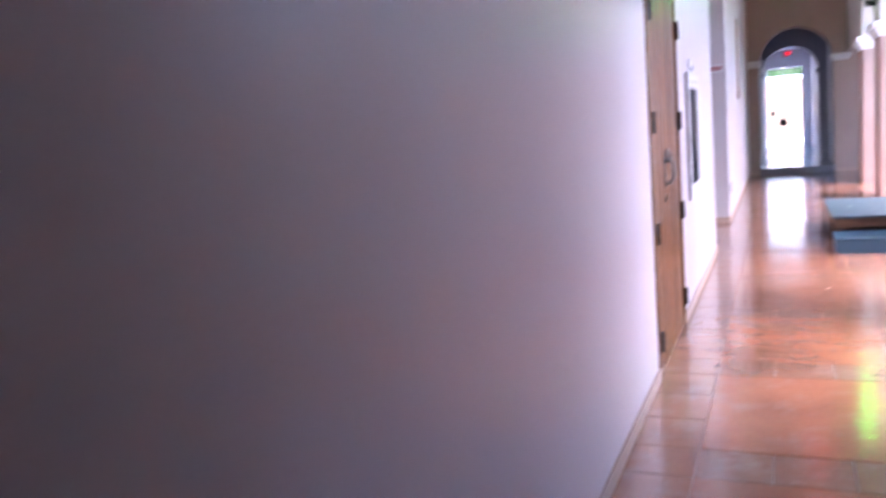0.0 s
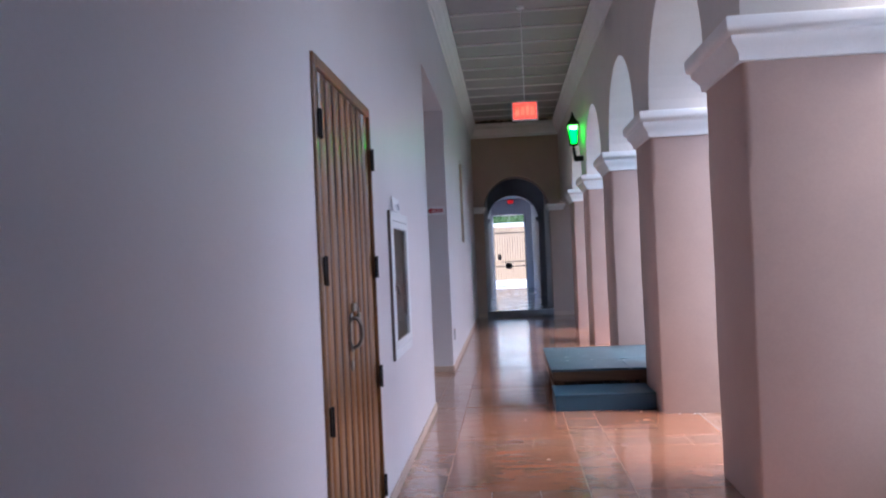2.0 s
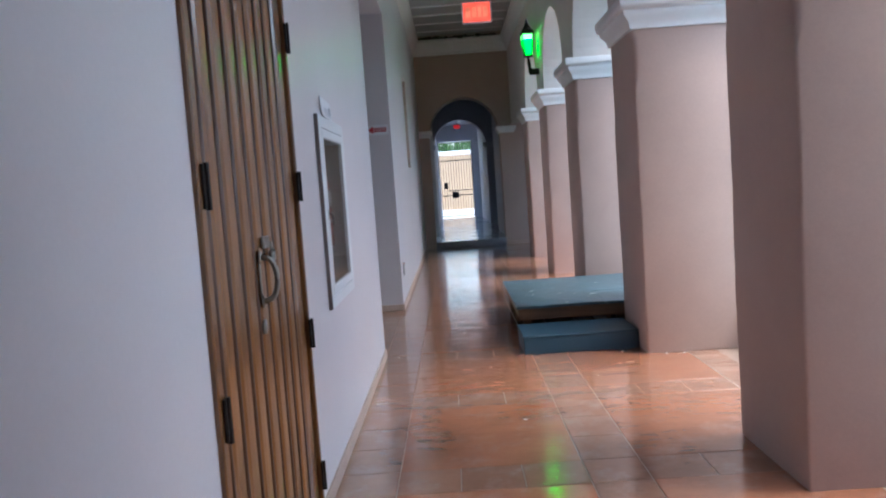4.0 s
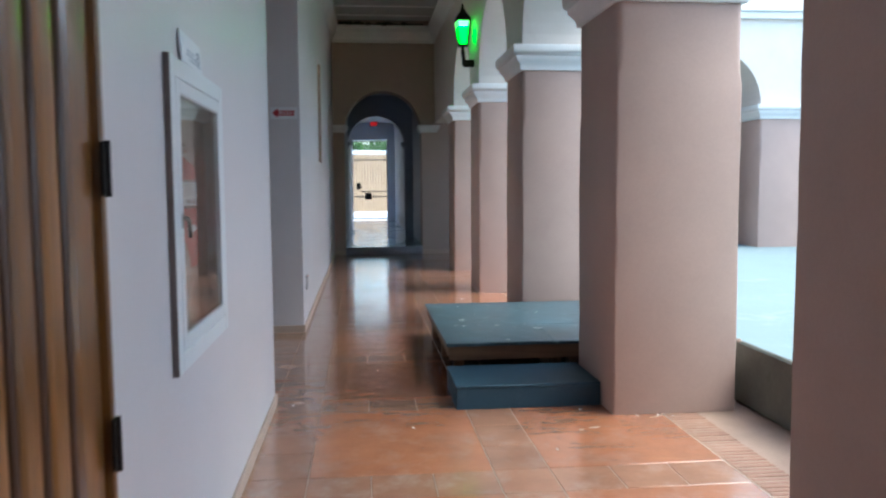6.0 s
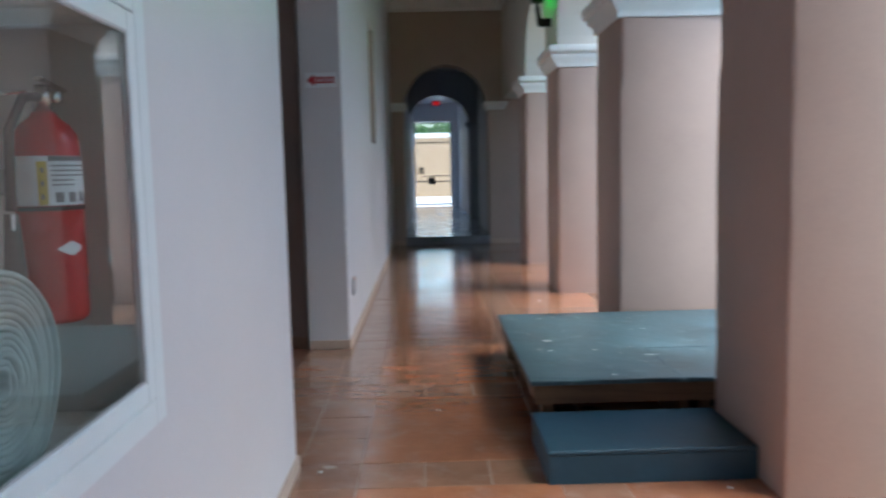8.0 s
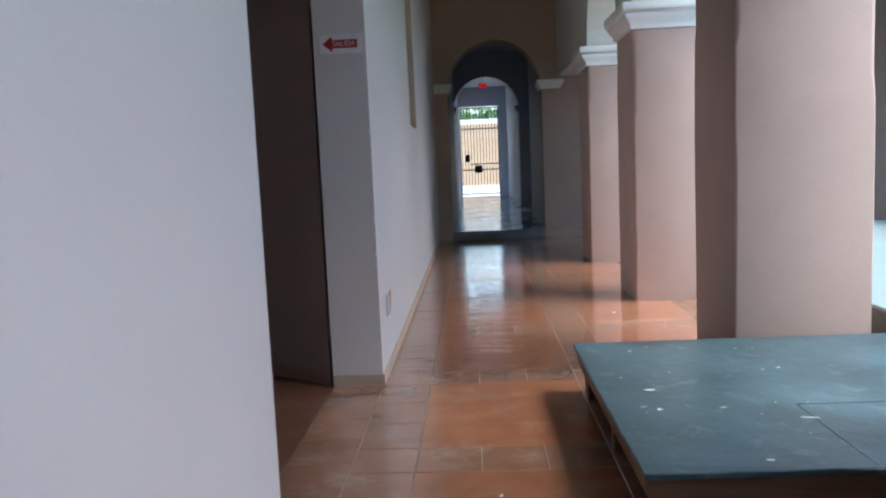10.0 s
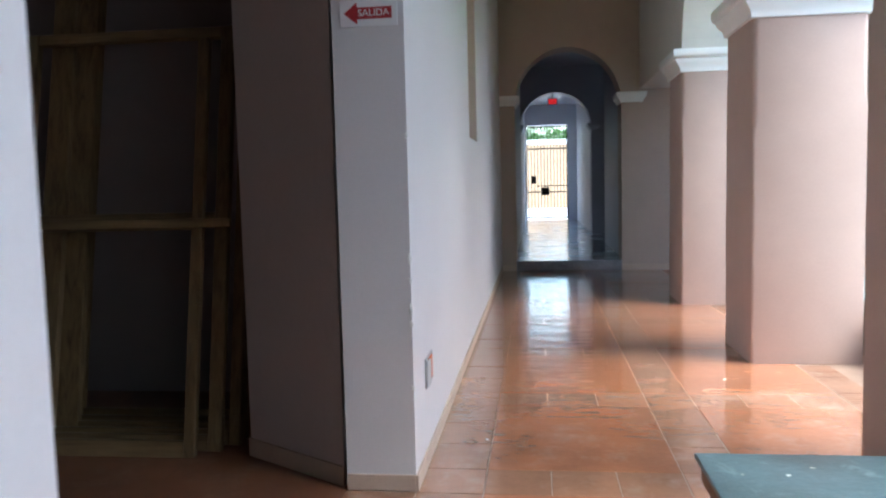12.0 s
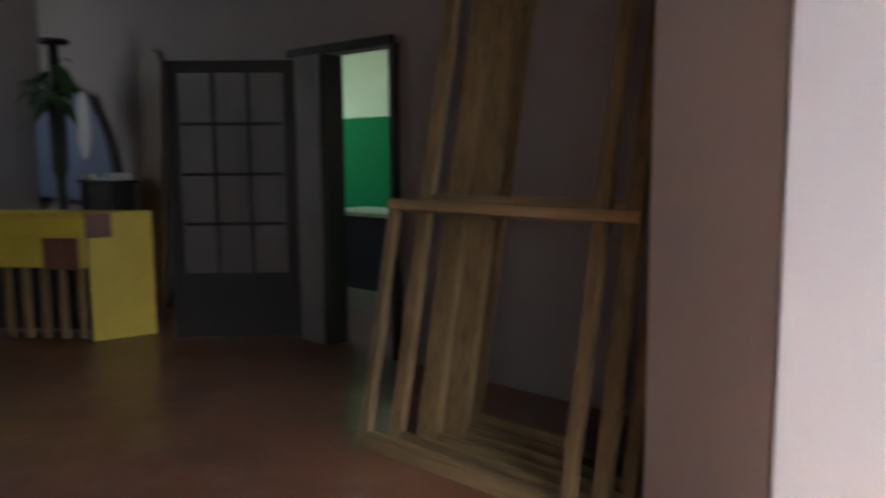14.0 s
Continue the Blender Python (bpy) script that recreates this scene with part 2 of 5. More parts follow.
INK = paint("grey_print", (0.22, 0.22, 0.23), 0.5, 0.1, 10, 60, 0.02)
FADED = paint("faded_blue_grey_print", (0.50, 0.53, 0.58), 0.5, 0.1, 10, 60, 0.02)
LABELY = paint("yellow_label_print", (0.65, 0.50, 0.10), 0.45, 0.1, 8, 60, 0.02)
HOSE = paint("pale_canvas_hose", (0.42, 0.45, 0.43), 0.8, 0.2, 12, 120, 0.4)
NICHE = paint("grey_cabinet_lining", (0.62, 0.58, 0.54), 0.6, 0.1, 2, 60, 0.1)
COVER = paint("grey_socket_cover", (0.50, 0.49, 0.49), 0.5, 0.1, 8, 60, 0.05)
ORANGE = paint("orange_socket_box", (0.62, 0.14, 0.02), 0.5, 0.1, 8, 60, 0.05)
YELLOW = paint("yellow_painted_board", (0.50, 0.36, 0.045), 0.55, 0.12, 2, 50, 0.15, (0.5, 0.34, 0.05), 0.3)
# Shade colour for the unlit side of the cabinet surround.
SIDESHADE = paint("shaded_frame_side", (0.17, 0.135, 0.125), 0.6, 0.15, 4, 50, 0.1)
DARKRED = paint("brown_red_panel", (0.12, 0.046, 0.03), 0.5, 0.15, 4, 50, 0.1)
GREENWALL = paint("green_dado_paint", (0.006, 0.16, 0.045), 0.9, 0.1, 1, 50, 0.1, spec=0.1)
MINT = paint("pale_green_wall_paint", (0.42, 0.54, 0.30), 0.6, 0.08, 1, 50, 0.1)
# White post paint greyed down for the dim doorway.
POST = paint("shaded_white_post_paint", (0.22, 0.205, 0.20), 0.55, 0.1, 2, 50, 0.1)
NAVY = paint("blue_grey_board", (0.16, 0.20, 0.30), 0.5, 0.1, 1.5, 50, 0.08)
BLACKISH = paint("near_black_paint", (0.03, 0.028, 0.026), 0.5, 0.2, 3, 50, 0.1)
OCHRE = paint("ochre_street_wall", (0.50, 0.345, 0.215), 0.85, 0.2, 0.5, 12, 0.4, (0.32, 0.2, 0.12), 0.6)
STREET = paint("pale_street_paving", (0.75, 0.75, 0.74), 0.85, 0.15, 0.4, 12, 0.3)
BARK = paint("tree_bark", (0.12, 0.085, 0.06), 0.9, 0.3, 5, 30, 0.8)
LEAF = paint("green_leaves", (0.07, 0.16, 0.035), 0.55, 0.4, 1.3, 20, 0.1)
PLANT = paint("houseplant_leaves", (0.05, 0.15, 0.04), 0.45, 0.3, 4, 30, 0.1)
PALEGLOW = glow("pale_lit_lantern_glass", (0.15, 1.0, 0.10), 2.4)
GREENGLOW = glow("green_lantern_glass", (0.02, 0.9, 0.012), 2.6)
REDGLOW = glow("red_exit_sign_face", (1.0, 0.10, 0.06), 0.32)
REDGLOW_FAR = glow("red_far_sign_face", (1.0, 0.03, 0.04), 0.09)
REDBAR = glow("red_exit_sign_letters", (0.9, 0.22, 0.12), 0.22)
GLASS = glass_mat("clear_cabinet_glass", (0.95, 0.97, 0.96))
DOORGLASS = glass_mat("grey_door_glass", (0.92, 0.93, 0.94))

# ---- mesh helpers ----


def bm_new():
    return bmesh.new()


def add_box(bm, x0, x1, y0, y1, z0, z1, bevel=0.0, m=None):
    r = bmesh.ops.create_cube(bm, size=1.0)
    vs = r["verts"]
    for v in vs:
        v.co = Vector((x0 + (v.co.x + 0.5) * (x1 - x0), y0 + (v.co.y + 0.5) * (y1 - y0), z0 + (v.co.z + 0.5) * (z1 - z0)))
    if bevel > 0:
        es = list({e for v in vs for e in v.link_edges})
        r = bmesh.ops.bevel(bm, geom=es, offset=bevel, segments=1, affect="EDGES")
        vs = list({v for f in r["faces"] for v in f.verts})
    if m is not None:
        bmesh.ops.transform(bm, matrix=m, verts=vs)
    return bm


def box(x0, x1, y0, y1, z0, z1, bevel=0.0, m=None):
    return add_box(bm_new(), x0, x1, y0, y1, z0, z1, bevel, m)


def add_cyl(bm, a, b, r, r2=None, n=16):
    a, b = Vector(a), Vector(b)
    d = b - a
    q = d.to_track_quat("Z", "Y").to_matrix().to_4x4()
    bmesh.ops.create_cone(bm, cap_ends=True, segments=n, radius1=r, radius2=r if r2 is None else r2, depth=d.length,
                          matrix=Matrix.Translation((a + b) / 2) @ q)
    return bm


def add_prism(bm, pts, lo, hi):
    """pts: outline of 3D points; lo, hi: two offsets along a vector each; closed solid."""
    va = [bm.verts.new(Vector(p) + Vector(lo)) for p in pts]
    vb = [bm.verts.new(Vector(p) + Vector(hi)) for p in pts]
    bm.faces.new(va)
    bm.faces.new(vb[::-1])
    k = len(pts)
    for i in range(k):
        bm.faces.new((va[i], vb[i], vb[(i + 1) % k], va[(i + 1) % k]))
    bmesh.ops.recalc_face_normals(bm, faces=bm.faces[:])
    return bm


def add_tube(bm, pts, r, n=8, closed=False):
    """A round tube along a line of points."""
    rings = []
    k = len(pts)
    for i, p in enumerate(pts):
        p = Vector(p)
        a = Vector(pts[(i - 1) % k if closed else max(i - 1, 0)])
        b = Vector(pts[(i + 1) % k if closed else min(i + 1, k - 1)])
        q = (b - a).to_track_quat("Z", "Y")
        rings.append([bm.verts.new(p + q @ Vector((r * math.cos(t), r * math.sin(t), 0))) for t in (2 * math.pi * j / n for j in range(n))])
    for i in range(k if closed else k - 1):
        s, t = rings[i], rings[(i + 1) % k]
        for j in range(n):
            bm.faces.new((s[j], s[(j + 1) % n], t[(j + 1) % n], t[j]))
    if not closed:
        bm.faces.new(rings[0][::-1])
        bm.faces.new(rings[-1])
    return bm


def mesh_of(name, bm, material, smooth=False):
    me = bpy.data.meshes.new(name)
    bm.to_mesh(me)
    bm.free()
    me.materials.append(material)
    if smooth:
        for p in me.polygons:
            p.use_smooth = True
    return me


def part(name, bm, material, parent=None, label="", smooth=False):
    ob = new(name, mesh_of(name, bm, material, smooth))
    if parent is not None:
        ob.parent = parent
        ob.matrix_parent_inverse = parent_world(parent).inverted()
    if label:
        ob["label"] = label
    return ob


def parent_world(ob):
    m = ob.matrix_basis.copy()
    return m if ob.parent is None else parent_world(ob.parent) @ ob.matrix_parent_inverse @ m


def thing(name, at, label, category, group="", kind=""):
    e = new(name)
    e.empty_display_size = 0.1
    e.matrix_basis = Matrix.Translation(at)
    return tagged(e, label, category, group, kind)


def structure(name, bm, material, label, category, smooth=False):
    return tagged(part(name, bm, material, None, "", smooth), label, category, "", "structure")


# ---- the large structure ----
XL, XR, XB = -0.615, 1.435, 2.20          # west wall face, arcade inner and outer faces
YE = 18.47                                 # end wall face
SPRING, RISE, TOP = 2.66, 0.92, 4.75
PIER_D, PITCH = 0.79, 2.72
PIERS = [4.19 + PITCH * k for k in range(-1, 5)]
ROOM_Y0, OPEN_N = 7.392, 9.90               # opening into the side room
NICHE_Y, NICHE_Z = (4.885, 5.565), (0.85, 1.69)
DOOR_Y, DOOR_Z = (2.93, 4.20), 2.30


def boxes(name, material, label, category, items):
    bm = bm_new()
    for it in items:
        add_box(bm, *it)
    return structure(name, bm, material, label, category)


XT = -0.925
boxes("wall_west", WALL, "smooth lilac-white plastered corridor wall with a slight sheen", "wall", [
    (XT, XL, -5.0, DOOR_Y[0], 0, TOP), (XT, XL, DOOR_Y[0], DOOR_Y[1], DOOR_Z, TOP),
    (XT, XL, DOOR_Y[1], NICHE_Y[0], 0, TOP), (XT, XL, NICHE_Y[0], NICHE_Y[1], 0, NICHE_Z[0]),
    (XT, XL, NICHE_Y[0], NICHE_Y[1], NICHE_Z[1], TOP), (XT, XL - 0.27, NICHE_Y[0], NICHE_Y[1], NICHE_Z[0], NICHE_Z[1]),
    (XT, XL, NICHE_Y[1], ROOM_Y0, 0, TOP), (XT, XL, ROOM_Y0, OPEN_N, 3.35, TOP)])
boxes("wall_west_north", WALL, "white plastered corridor wall with chipped corner and high recess", "wall", [
    (XT, XL, OPEN_N, 13.05, 0, TOP), (XT, XL, 13.05, 13.88, 0, 1.72), (XT, XL, 13.05, 13.88, 3.12, TOP),
    (XT, XT + 0.06, 13.05, 13.88, 1.72, 3.12), (XT, XL, 13.88, YE, 0, TOP)])

# Thin tan strip added over the recess's north side to make it darker.
boxes("trim_recess_reveal", TAN, "thin tan strip added to darken the side of the high wall recess", "reveal", [(XT + 0.062, XL - 0.002, 13.871, 13.878, 1.722, 3.118)])


def arch_wall(bm, spans, u0, u1, w0, w1, z0, z1, along_y, rise=RISE, steps=28):
    """A wall from u0 to u1, w0 to w1 thick, from the springing z0 to z1, with arched openings over the spans."""
    def P(u, w, z):
        return bm.verts.new((w, u, z) if along_y else (u, w, z))
    line = [(u0, z0)]
    for a, b in spans:
        c, r = (a + b) / 2, (b - a) / 2
        if abs(line[-1][0] - a) > 1e-6:
            line.append((a, z0))
        for i in range(1, steps):
            t = math.pi * (1 - i / steps)
            line.append((c + r * math.cos(t), z0 + rise * math.sin(t)))
        line.append((b, z0))
    if abs(line[-1][0] - u1) > 1e-6:
        line.append((u1, z0))
    q = [[P(u, w, z) for u, z in line] for w in (w0, w1)] + [[P(u, w, z1) for u, _ in line] for w in (w0, w1)]
    for i in range(len(line) - 1):
        for a, b in ((0, 2), (1, 3), (0, 1), (2, 3)):
            bm.faces.new((q[a][i], q[a][i + 1], q[b][i + 1], q[b][i]))
    for i in (0, -1):
        bm.faces.new((q[0][i], q[1][i], q[3][i], q[2][i]))
    bmesh.ops.recalc_face_normals(bm, faces=bm.faces[:])
    return bm


spans = [(PIERS[i] + PIER_D, PIERS[i + 1]) for i in range(len(PIERS) - 1)] 
bm = arch_wall(bm_new(), spans, PIERS[0], YE, XR, XB, SPRING, TOP, True)
structure("wall_east_arcade", bm, CREAM,
          "cream plastered arcade wall with round arches over the piers", "arcade wall")


def worn_shaft(x0, x1, y0, y1, z1, seed):
    """A square shaft with softened, unevenly worn corners."""
    bm = bm_new()
    rng = random.Random(seed)
    rings, steps = [], 40
    ph = [rng.random() * 20 for _ in range(4)]
    rough = [rng.uniform(-1, 1) for _ in range(4)]
    for i in range(steps + 1):
        z = z1 * i / steps
        pts = []
        for k, (x, y, sx, sy) in enumerate(((x0, y0, 1, 1), (x1, y0, -1, 1), (x1, y1, -1, -1), (x0, y1, 1, -1))):
            nz = noise.noise(Vector((ph[k], z * 1.1, seed)))
            fine = noise.noise(Vector((ph[k], z * 6, seed + 9)))
            up = min(1.0, max(0.0, (z - 1.86 - 0.25 * rough[k]) / 0.07))
            c = 0.012 + 0.014 * max(0.0, nz + 0.15) + 0.004 * fine + 0.026 * up
            ox = 0.006 * nz
            a, b = (x + sx * c, y + sy * ox * 0.3), (x + sx * ox, y + sy * c)
            mid = (x + sx * c * 0.32, y + sy * c * 0.32)
            pts += [b, mid, a] if k in (0, 2) else [a, mid, b]
        rings.append([bm.verts.new((*p, z)) for p in pts])
    for s, t in zip(rings, rings[1:]):
        for j in range(len(s)):
            bm.faces.new((s[j], s[(j + 1) % len(s)], t[(j + 1) % len(s)], t[j]))
    bm.faces.new(rings[0][::-1])
    bm.faces.new(rings[-1])
    bmesh.ops.recalc_face_normals(bm, faces=bm.faces[:])
    return bm


MOULD = [(0.0, -0.225), (0.018, -0.22), (0.02, -0.195), (0.026, -0.175), (0.044, -0.15), (0.066, -0.125), (0.070, -0.105), (0.070, -0.095),
         (0.090, -0.085), (0.098, -0.055), (0.10, -0.012), (0.094, 0.0)]


def impost(x0, x1, y0, y1, z, prof=MOULD):
    """A moulded capital round a rectangular shaft."""
    bm = bm_new()
    rings = [[bm.verts.new(p) for p in ((x0 - o, y0 - o, z + h), (x1 + o, y0 - o, z + h), (x1 + o, y1 + o, z + h), (x0 - o, y1 + o, z + h))] for o, h in prof]
    for s, t in zip(rings, rings[1:]):
        for j in range(4):
            bm.faces.new((s[j], s[(j + 1) % 4], t[(j + 1) % 4], t[j]))
    bm.faces.new(rings[0][::-1])
    bm.faces.new(rings[-1])
    bmesh.ops.recalc_face_normals(bm, faces=bm.faces[:])
    return bm


def pier(x0, x1, y0, y1, z0, seed, label, group):
    e = thing("arcade_pier", ((x0 + x1) / 2, (y0 + y1) / 2, z0), label, "pier", group)
    part("shaft", worn_shaft(x0, x1, y0, y1, SPRING - 0.2, seed), SALMON, e, "", True)
    part("capital", impost(x0, x1, y0, y1, SPRING), WHITE, e, "white moulded capital")
    for o in e.children:
        o.data.set_sharp_from_angle(angle=radians(50))


for i, y in enumerate(PIERS):
    pier(XR, XB, y, y + PIER_D, 0, i, "salmon-pink plastered square pier with white moulded capital", "corridor arcade piers")

# end wall with its arch
AX0, AX1, AZ = -0.395, 1.17, 2.47
bm = arch_wall(bm_new(), [(AX0, AX1)], XL - 0.3, 14.0, YE, YE + 0.5, AZ, TOP, False, 0.84)
add_box(bm, XL - 0.3, AX0, YE, YE + 0.5, 0, AZ)
add_box(bm, AX1, 14.0, YE, YE + 0.5, 0, AZ)
structure("wall_north", bm, TAN, "tan plastered end wall with a round-arched opening", "wall")


CAPSMALL = [(0.0, -0.15), (0.03, -0.145), (0.05, -0.10), (0.075, -0.07), (0.085, -0.02), (0.08, 0.0)]
structure("trim_arch_cap_west", impost(XL + 0.01, AX0 - 0.01, YE + 0.01, YE + 0.45, AZ + 0.15, CAPSMALL), WHITE, "short white moulded cap beside the arch", "moulding")
structure("trim_arch_cap_east", impost(AX1 + 0.01, AX1 + 0.28, YE + 0.01, YE + 0.45, AZ + 0.15, CAPSMALL), WHITE, "short white moulded cap beside the arch", "moulding")

# cornices under the ceiling
CORN = [(0.0, 0.0), (0.02, 0.01), (0.022, 0.06), (0.05, 0.10), (0.075, 0.16), (0.10, 0.20), (0.105, 0.27), (0.13, 0.285), (0.13, 0.33)]


def cornice(name, a, b, inward, z, label):
    """A cornice along the line a-b; inward: the direction in which it projects."""
    bm = bm_new()
    iv = Vector((*inward, 0))
    rows = [[bm.verts.new(Vector((*p, z + h)) + iv * o) for o, h in CORN] + [bm.verts.new(Vector((*p, z + 0.33)))] for p in (a, b)]
    k = len(rows[0])
    for i in range(k):
        bm.faces.new((rows[0][i], rows[0][(i + 1) % k], rows[1][(i + 1) % k], rows[1][i]))
    for r in rows:
        bm.faces.new(r)
    bmesh.ops.recalc_face_normals(bm, faces=bm.faces[:])
    return structure(name, bm, WHITE, label, "cornice")


CZ = 4.25
cornice("trim_cornice_west", (XL, -5), (XL, YE), (1, 0), CZ, "long off-white moulded cornice below the board ceiling")
cornice("trim_cornice_east", (XR, -4), (XR, YE), (-1, 0), CZ, "long off-white moulded cornice above the arcade")
cornice("trim_cornice_north", (XL + 0.003, YE), (XR - 0.003, YE), (0, -1), CZ, "off-white moulded cornice over the end wall")

# board ceiling
bm = bm_new()
y = -5.0
while y < 17.9:
    y1 = min(y + 0.744, 18.0)
    add_box(bm, XL + 0.0, XR, y, y1, 4.60, 4.66, 0.006)
    y += 0.75
structure("ceiling", bm, CEIL, "grey painted board ceiling with pale battens", "ceiling")
bm = bm_new()
y = -5.0
while y < 18.0:
    add_box(bm, XL + 0.14, XR - 0.14, y - 0.02, y + 0.014, 4.575, 4.605, 0.006)
    y += 0.75
structure("trim_ceiling_battens", bm, BATTEN, "thin pale battens across the ceiling boards", "batten")
boxes("roof", CREAM, "flat roof slab over the corridor and the side room", "roof", [
    (-10.4, XB + 0.02, -5.4, YE + 0.6, TOP + 0.01, TOP + 0.3)])

# side room, its shade put into the wall and ceiling colour
boxes("wall_room_north", ROOM, "mauve-grey plastered room wall with a doorway, shade in its colour", "wall", [
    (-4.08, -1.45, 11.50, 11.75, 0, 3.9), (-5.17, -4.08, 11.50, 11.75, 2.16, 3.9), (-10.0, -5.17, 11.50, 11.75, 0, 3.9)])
bm = add_prism(bm_new(), [(-0.945, 9.93, 0), (-1.52, 10.305, 0), (-1.45, 11.5, 0), (-0.945, 11.5, 0)], (0, 0, 0), (0, 0, 3.9))
structure("wall_room_splay", bm, SPLAY, "splayed mauve-grey plastered wall beside the opening, lightly shaded in colour", "wall")
bm = bm_new()
add_prism(bm, [(-0.945, 9.915, 0), (-1.53, 10.297, 0), (-1.53, 10.315, 0), (-0.945, 9.94, 0)], (0, 0, 0.001), (0, 0, 0.09))
structure("baseboard_splay", bm, BASE, "low grey-beige skirting on the splayed wall", "baseboard")
boxes("wall_room_west", ROOM, "plain mauve-grey room wall, darkened for the room's shade", "wall", [(-10.3, -10.0, 3.2, 11.75, 0, 3.9)])
boxes("wall_room_south", ROOM, "plain mauve-grey room wall, darkened for the room's shade", "wall", [(-10.3, XT, 2.9, 3.2, 0, 3.9)])
boxes("ceiling_room", ROOM, "plain grey room ceiling, darkened for the room's shade", "ceiling", [(-10.3, XT, 3.2, 11.75, 3.9, 4.0)])
# green room behind the doorway
boxes("wall_green_room_north", MINT, "pale green upper wall of the back room", "wall", [(-9.5, -3.4, 14.5, 14.7, 1.885, 3.2)])
boxes("wall_green_room_dado", GREENWALL, "dark green painted lower wall of the back room", "wall", [(-9.5, -3.4, 14.49, 14.69, 0, 1.88)])
boxes("wall_green_room_sides", MINT, "pale green side walls of the back room", "wall", [
    (-3.4, -3.2, 11.75, 14.7, 0, 3.2), (-9.5, -9.3, 11.75, 14.49, 0, 1.1), (-9.5, -9.3, 11.75, 14.49, 2.6, 3.2),
    (-9.5, -9.3, 11.75, 12.2, 1.1, 2.6), (-9.5, -9.3, 13.8, 14.49, 1.1, 2.6)])
boxes("ceiling_green_room", PALE, "plain pale ceiling of the back room", "ceiling", [(-9.5, -3.2, 11.75, 14.7, 3.2, 3.3)])
boxes("wall_south", TAN, "plain tan corridor wall at the start of the walk", "wall", [(XT, XB, -5.3, -5.0, 0, TOP), (XR, XB, -5.0, PIERS[0], 0, TOP)])

# passage behind the end wall
FP = 0.15
Y2, Y3 = 24.5, 31.0
boxes("wall_passage_west", BLUEGREY, "blue-grey painted passage wall with shade in its colour", "wall", [(-0.75, AX0 - 0.03, YE + 0.5, Y2, 0, 3.9)])
# Unseen opening added in the recess wall to let daylight in.
boxes("wall_passage_east", BLUEGREY, "blue-grey painted passage wall with shade in its colour", "wall", [
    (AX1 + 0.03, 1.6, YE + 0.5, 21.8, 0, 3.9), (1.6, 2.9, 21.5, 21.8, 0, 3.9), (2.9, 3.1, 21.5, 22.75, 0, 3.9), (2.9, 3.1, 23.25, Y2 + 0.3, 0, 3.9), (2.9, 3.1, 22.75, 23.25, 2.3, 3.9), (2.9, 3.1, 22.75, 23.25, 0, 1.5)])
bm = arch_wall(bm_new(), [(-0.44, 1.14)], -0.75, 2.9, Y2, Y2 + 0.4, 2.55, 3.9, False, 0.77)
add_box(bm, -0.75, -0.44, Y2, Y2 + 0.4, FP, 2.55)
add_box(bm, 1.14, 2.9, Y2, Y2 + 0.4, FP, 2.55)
structure("wall_passage_arch", bm, BLUEGREY, "blue-grey inner wall with a round arch, darkened for shade", "wall")
boxes("wall_passage_inner", PALE, "passage walls coloured paler for the gate's light", "wall", [
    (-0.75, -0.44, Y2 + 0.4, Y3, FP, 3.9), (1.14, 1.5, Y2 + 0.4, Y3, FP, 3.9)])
boxes("wall_gate", PALE, "grey end wall round the street gate, paled for daylight", "wall", [
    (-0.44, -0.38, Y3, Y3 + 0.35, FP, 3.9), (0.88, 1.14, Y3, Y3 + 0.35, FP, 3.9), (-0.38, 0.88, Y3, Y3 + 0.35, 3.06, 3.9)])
boxes("ceiling_passage", BLUEGREY, "plain passage ceiling, darkened for shade", "ceiling", [(-0.75, 3.1, YE + 0.5, Y3 + 0.35, 3.9, 4.0), (-0.438, 1.138, Y2 + 0.402, Y3 - 0.002, 3.67, 3.75)])
for name, x0, x1 in (("trim_inner_cap_west", -0.56, -0.442), ("trim_inner_cap_east", 1.142, 1.26)):
    structure(name, impost(x0, x1, Y2 + 0.02, Y2 + 0.38, 2.62, CAPSMALL), BLUEGREY, "small blue-grey moulded cap at the inner arch", "moulding")
rng = random.Random(9)
bm = bm_new()
for i in range(46):
    x = AX0 + 0.03 + (AX1 - AX0 - 0.06) * i / 45
    add_box(bm, x - 0.014, x + 0.012, YE - 0.012 - rng.uniform(0, 0.02), YE + 0.0005, rng.uniform(0.0, 0.02), FP * rng.uniform(0.45, 0.9), 0.006)
structure("trim_threshold_pebbles", bm, STONE, "row of dark worn pebbles set in the step", "step edging")
bm = box(-0.75, 3.1, YE + 0.02, Y3 + 0.35, -0.1, FP, 0.006)
structure("trim_threshold", box(AX0 + 0.002, AX1 - 0.002, YE + 0.001, YE + 0.018, 0, FP - 0.004, 0.004), STONE, "dark worn stone riser of the passage step", "step")
structure("floor_passage", bm, POLISHED, "polished blue-grey passage floor, one step up", "floor")

# court and its north arcade
CY = 14.70
boxes("pavement_court", CONCRETE, "bright raised concrete court surface", "courtyard", [(2.345, 13.0, 3.25, CY + 0.9, -0.1, 0.345)])
bm = bm_new()
y = 2.26
rng = random.Random(4)
while y < CY:
    y1 = min(y + 1.1 + rng.random() * 0.5, CY)
    add_box(bm, 2.30 + rng.uniform(-0.006, 0.006), 2.344, y + 0.004, y1 - 0.004, 0, 0.40 + rng.uniform(-0.012, 0.006), 0.012)
    y = y1
structure("kerb_court", bm, KERB, "mossy grey concrete kerb round the raised court", "kerb")
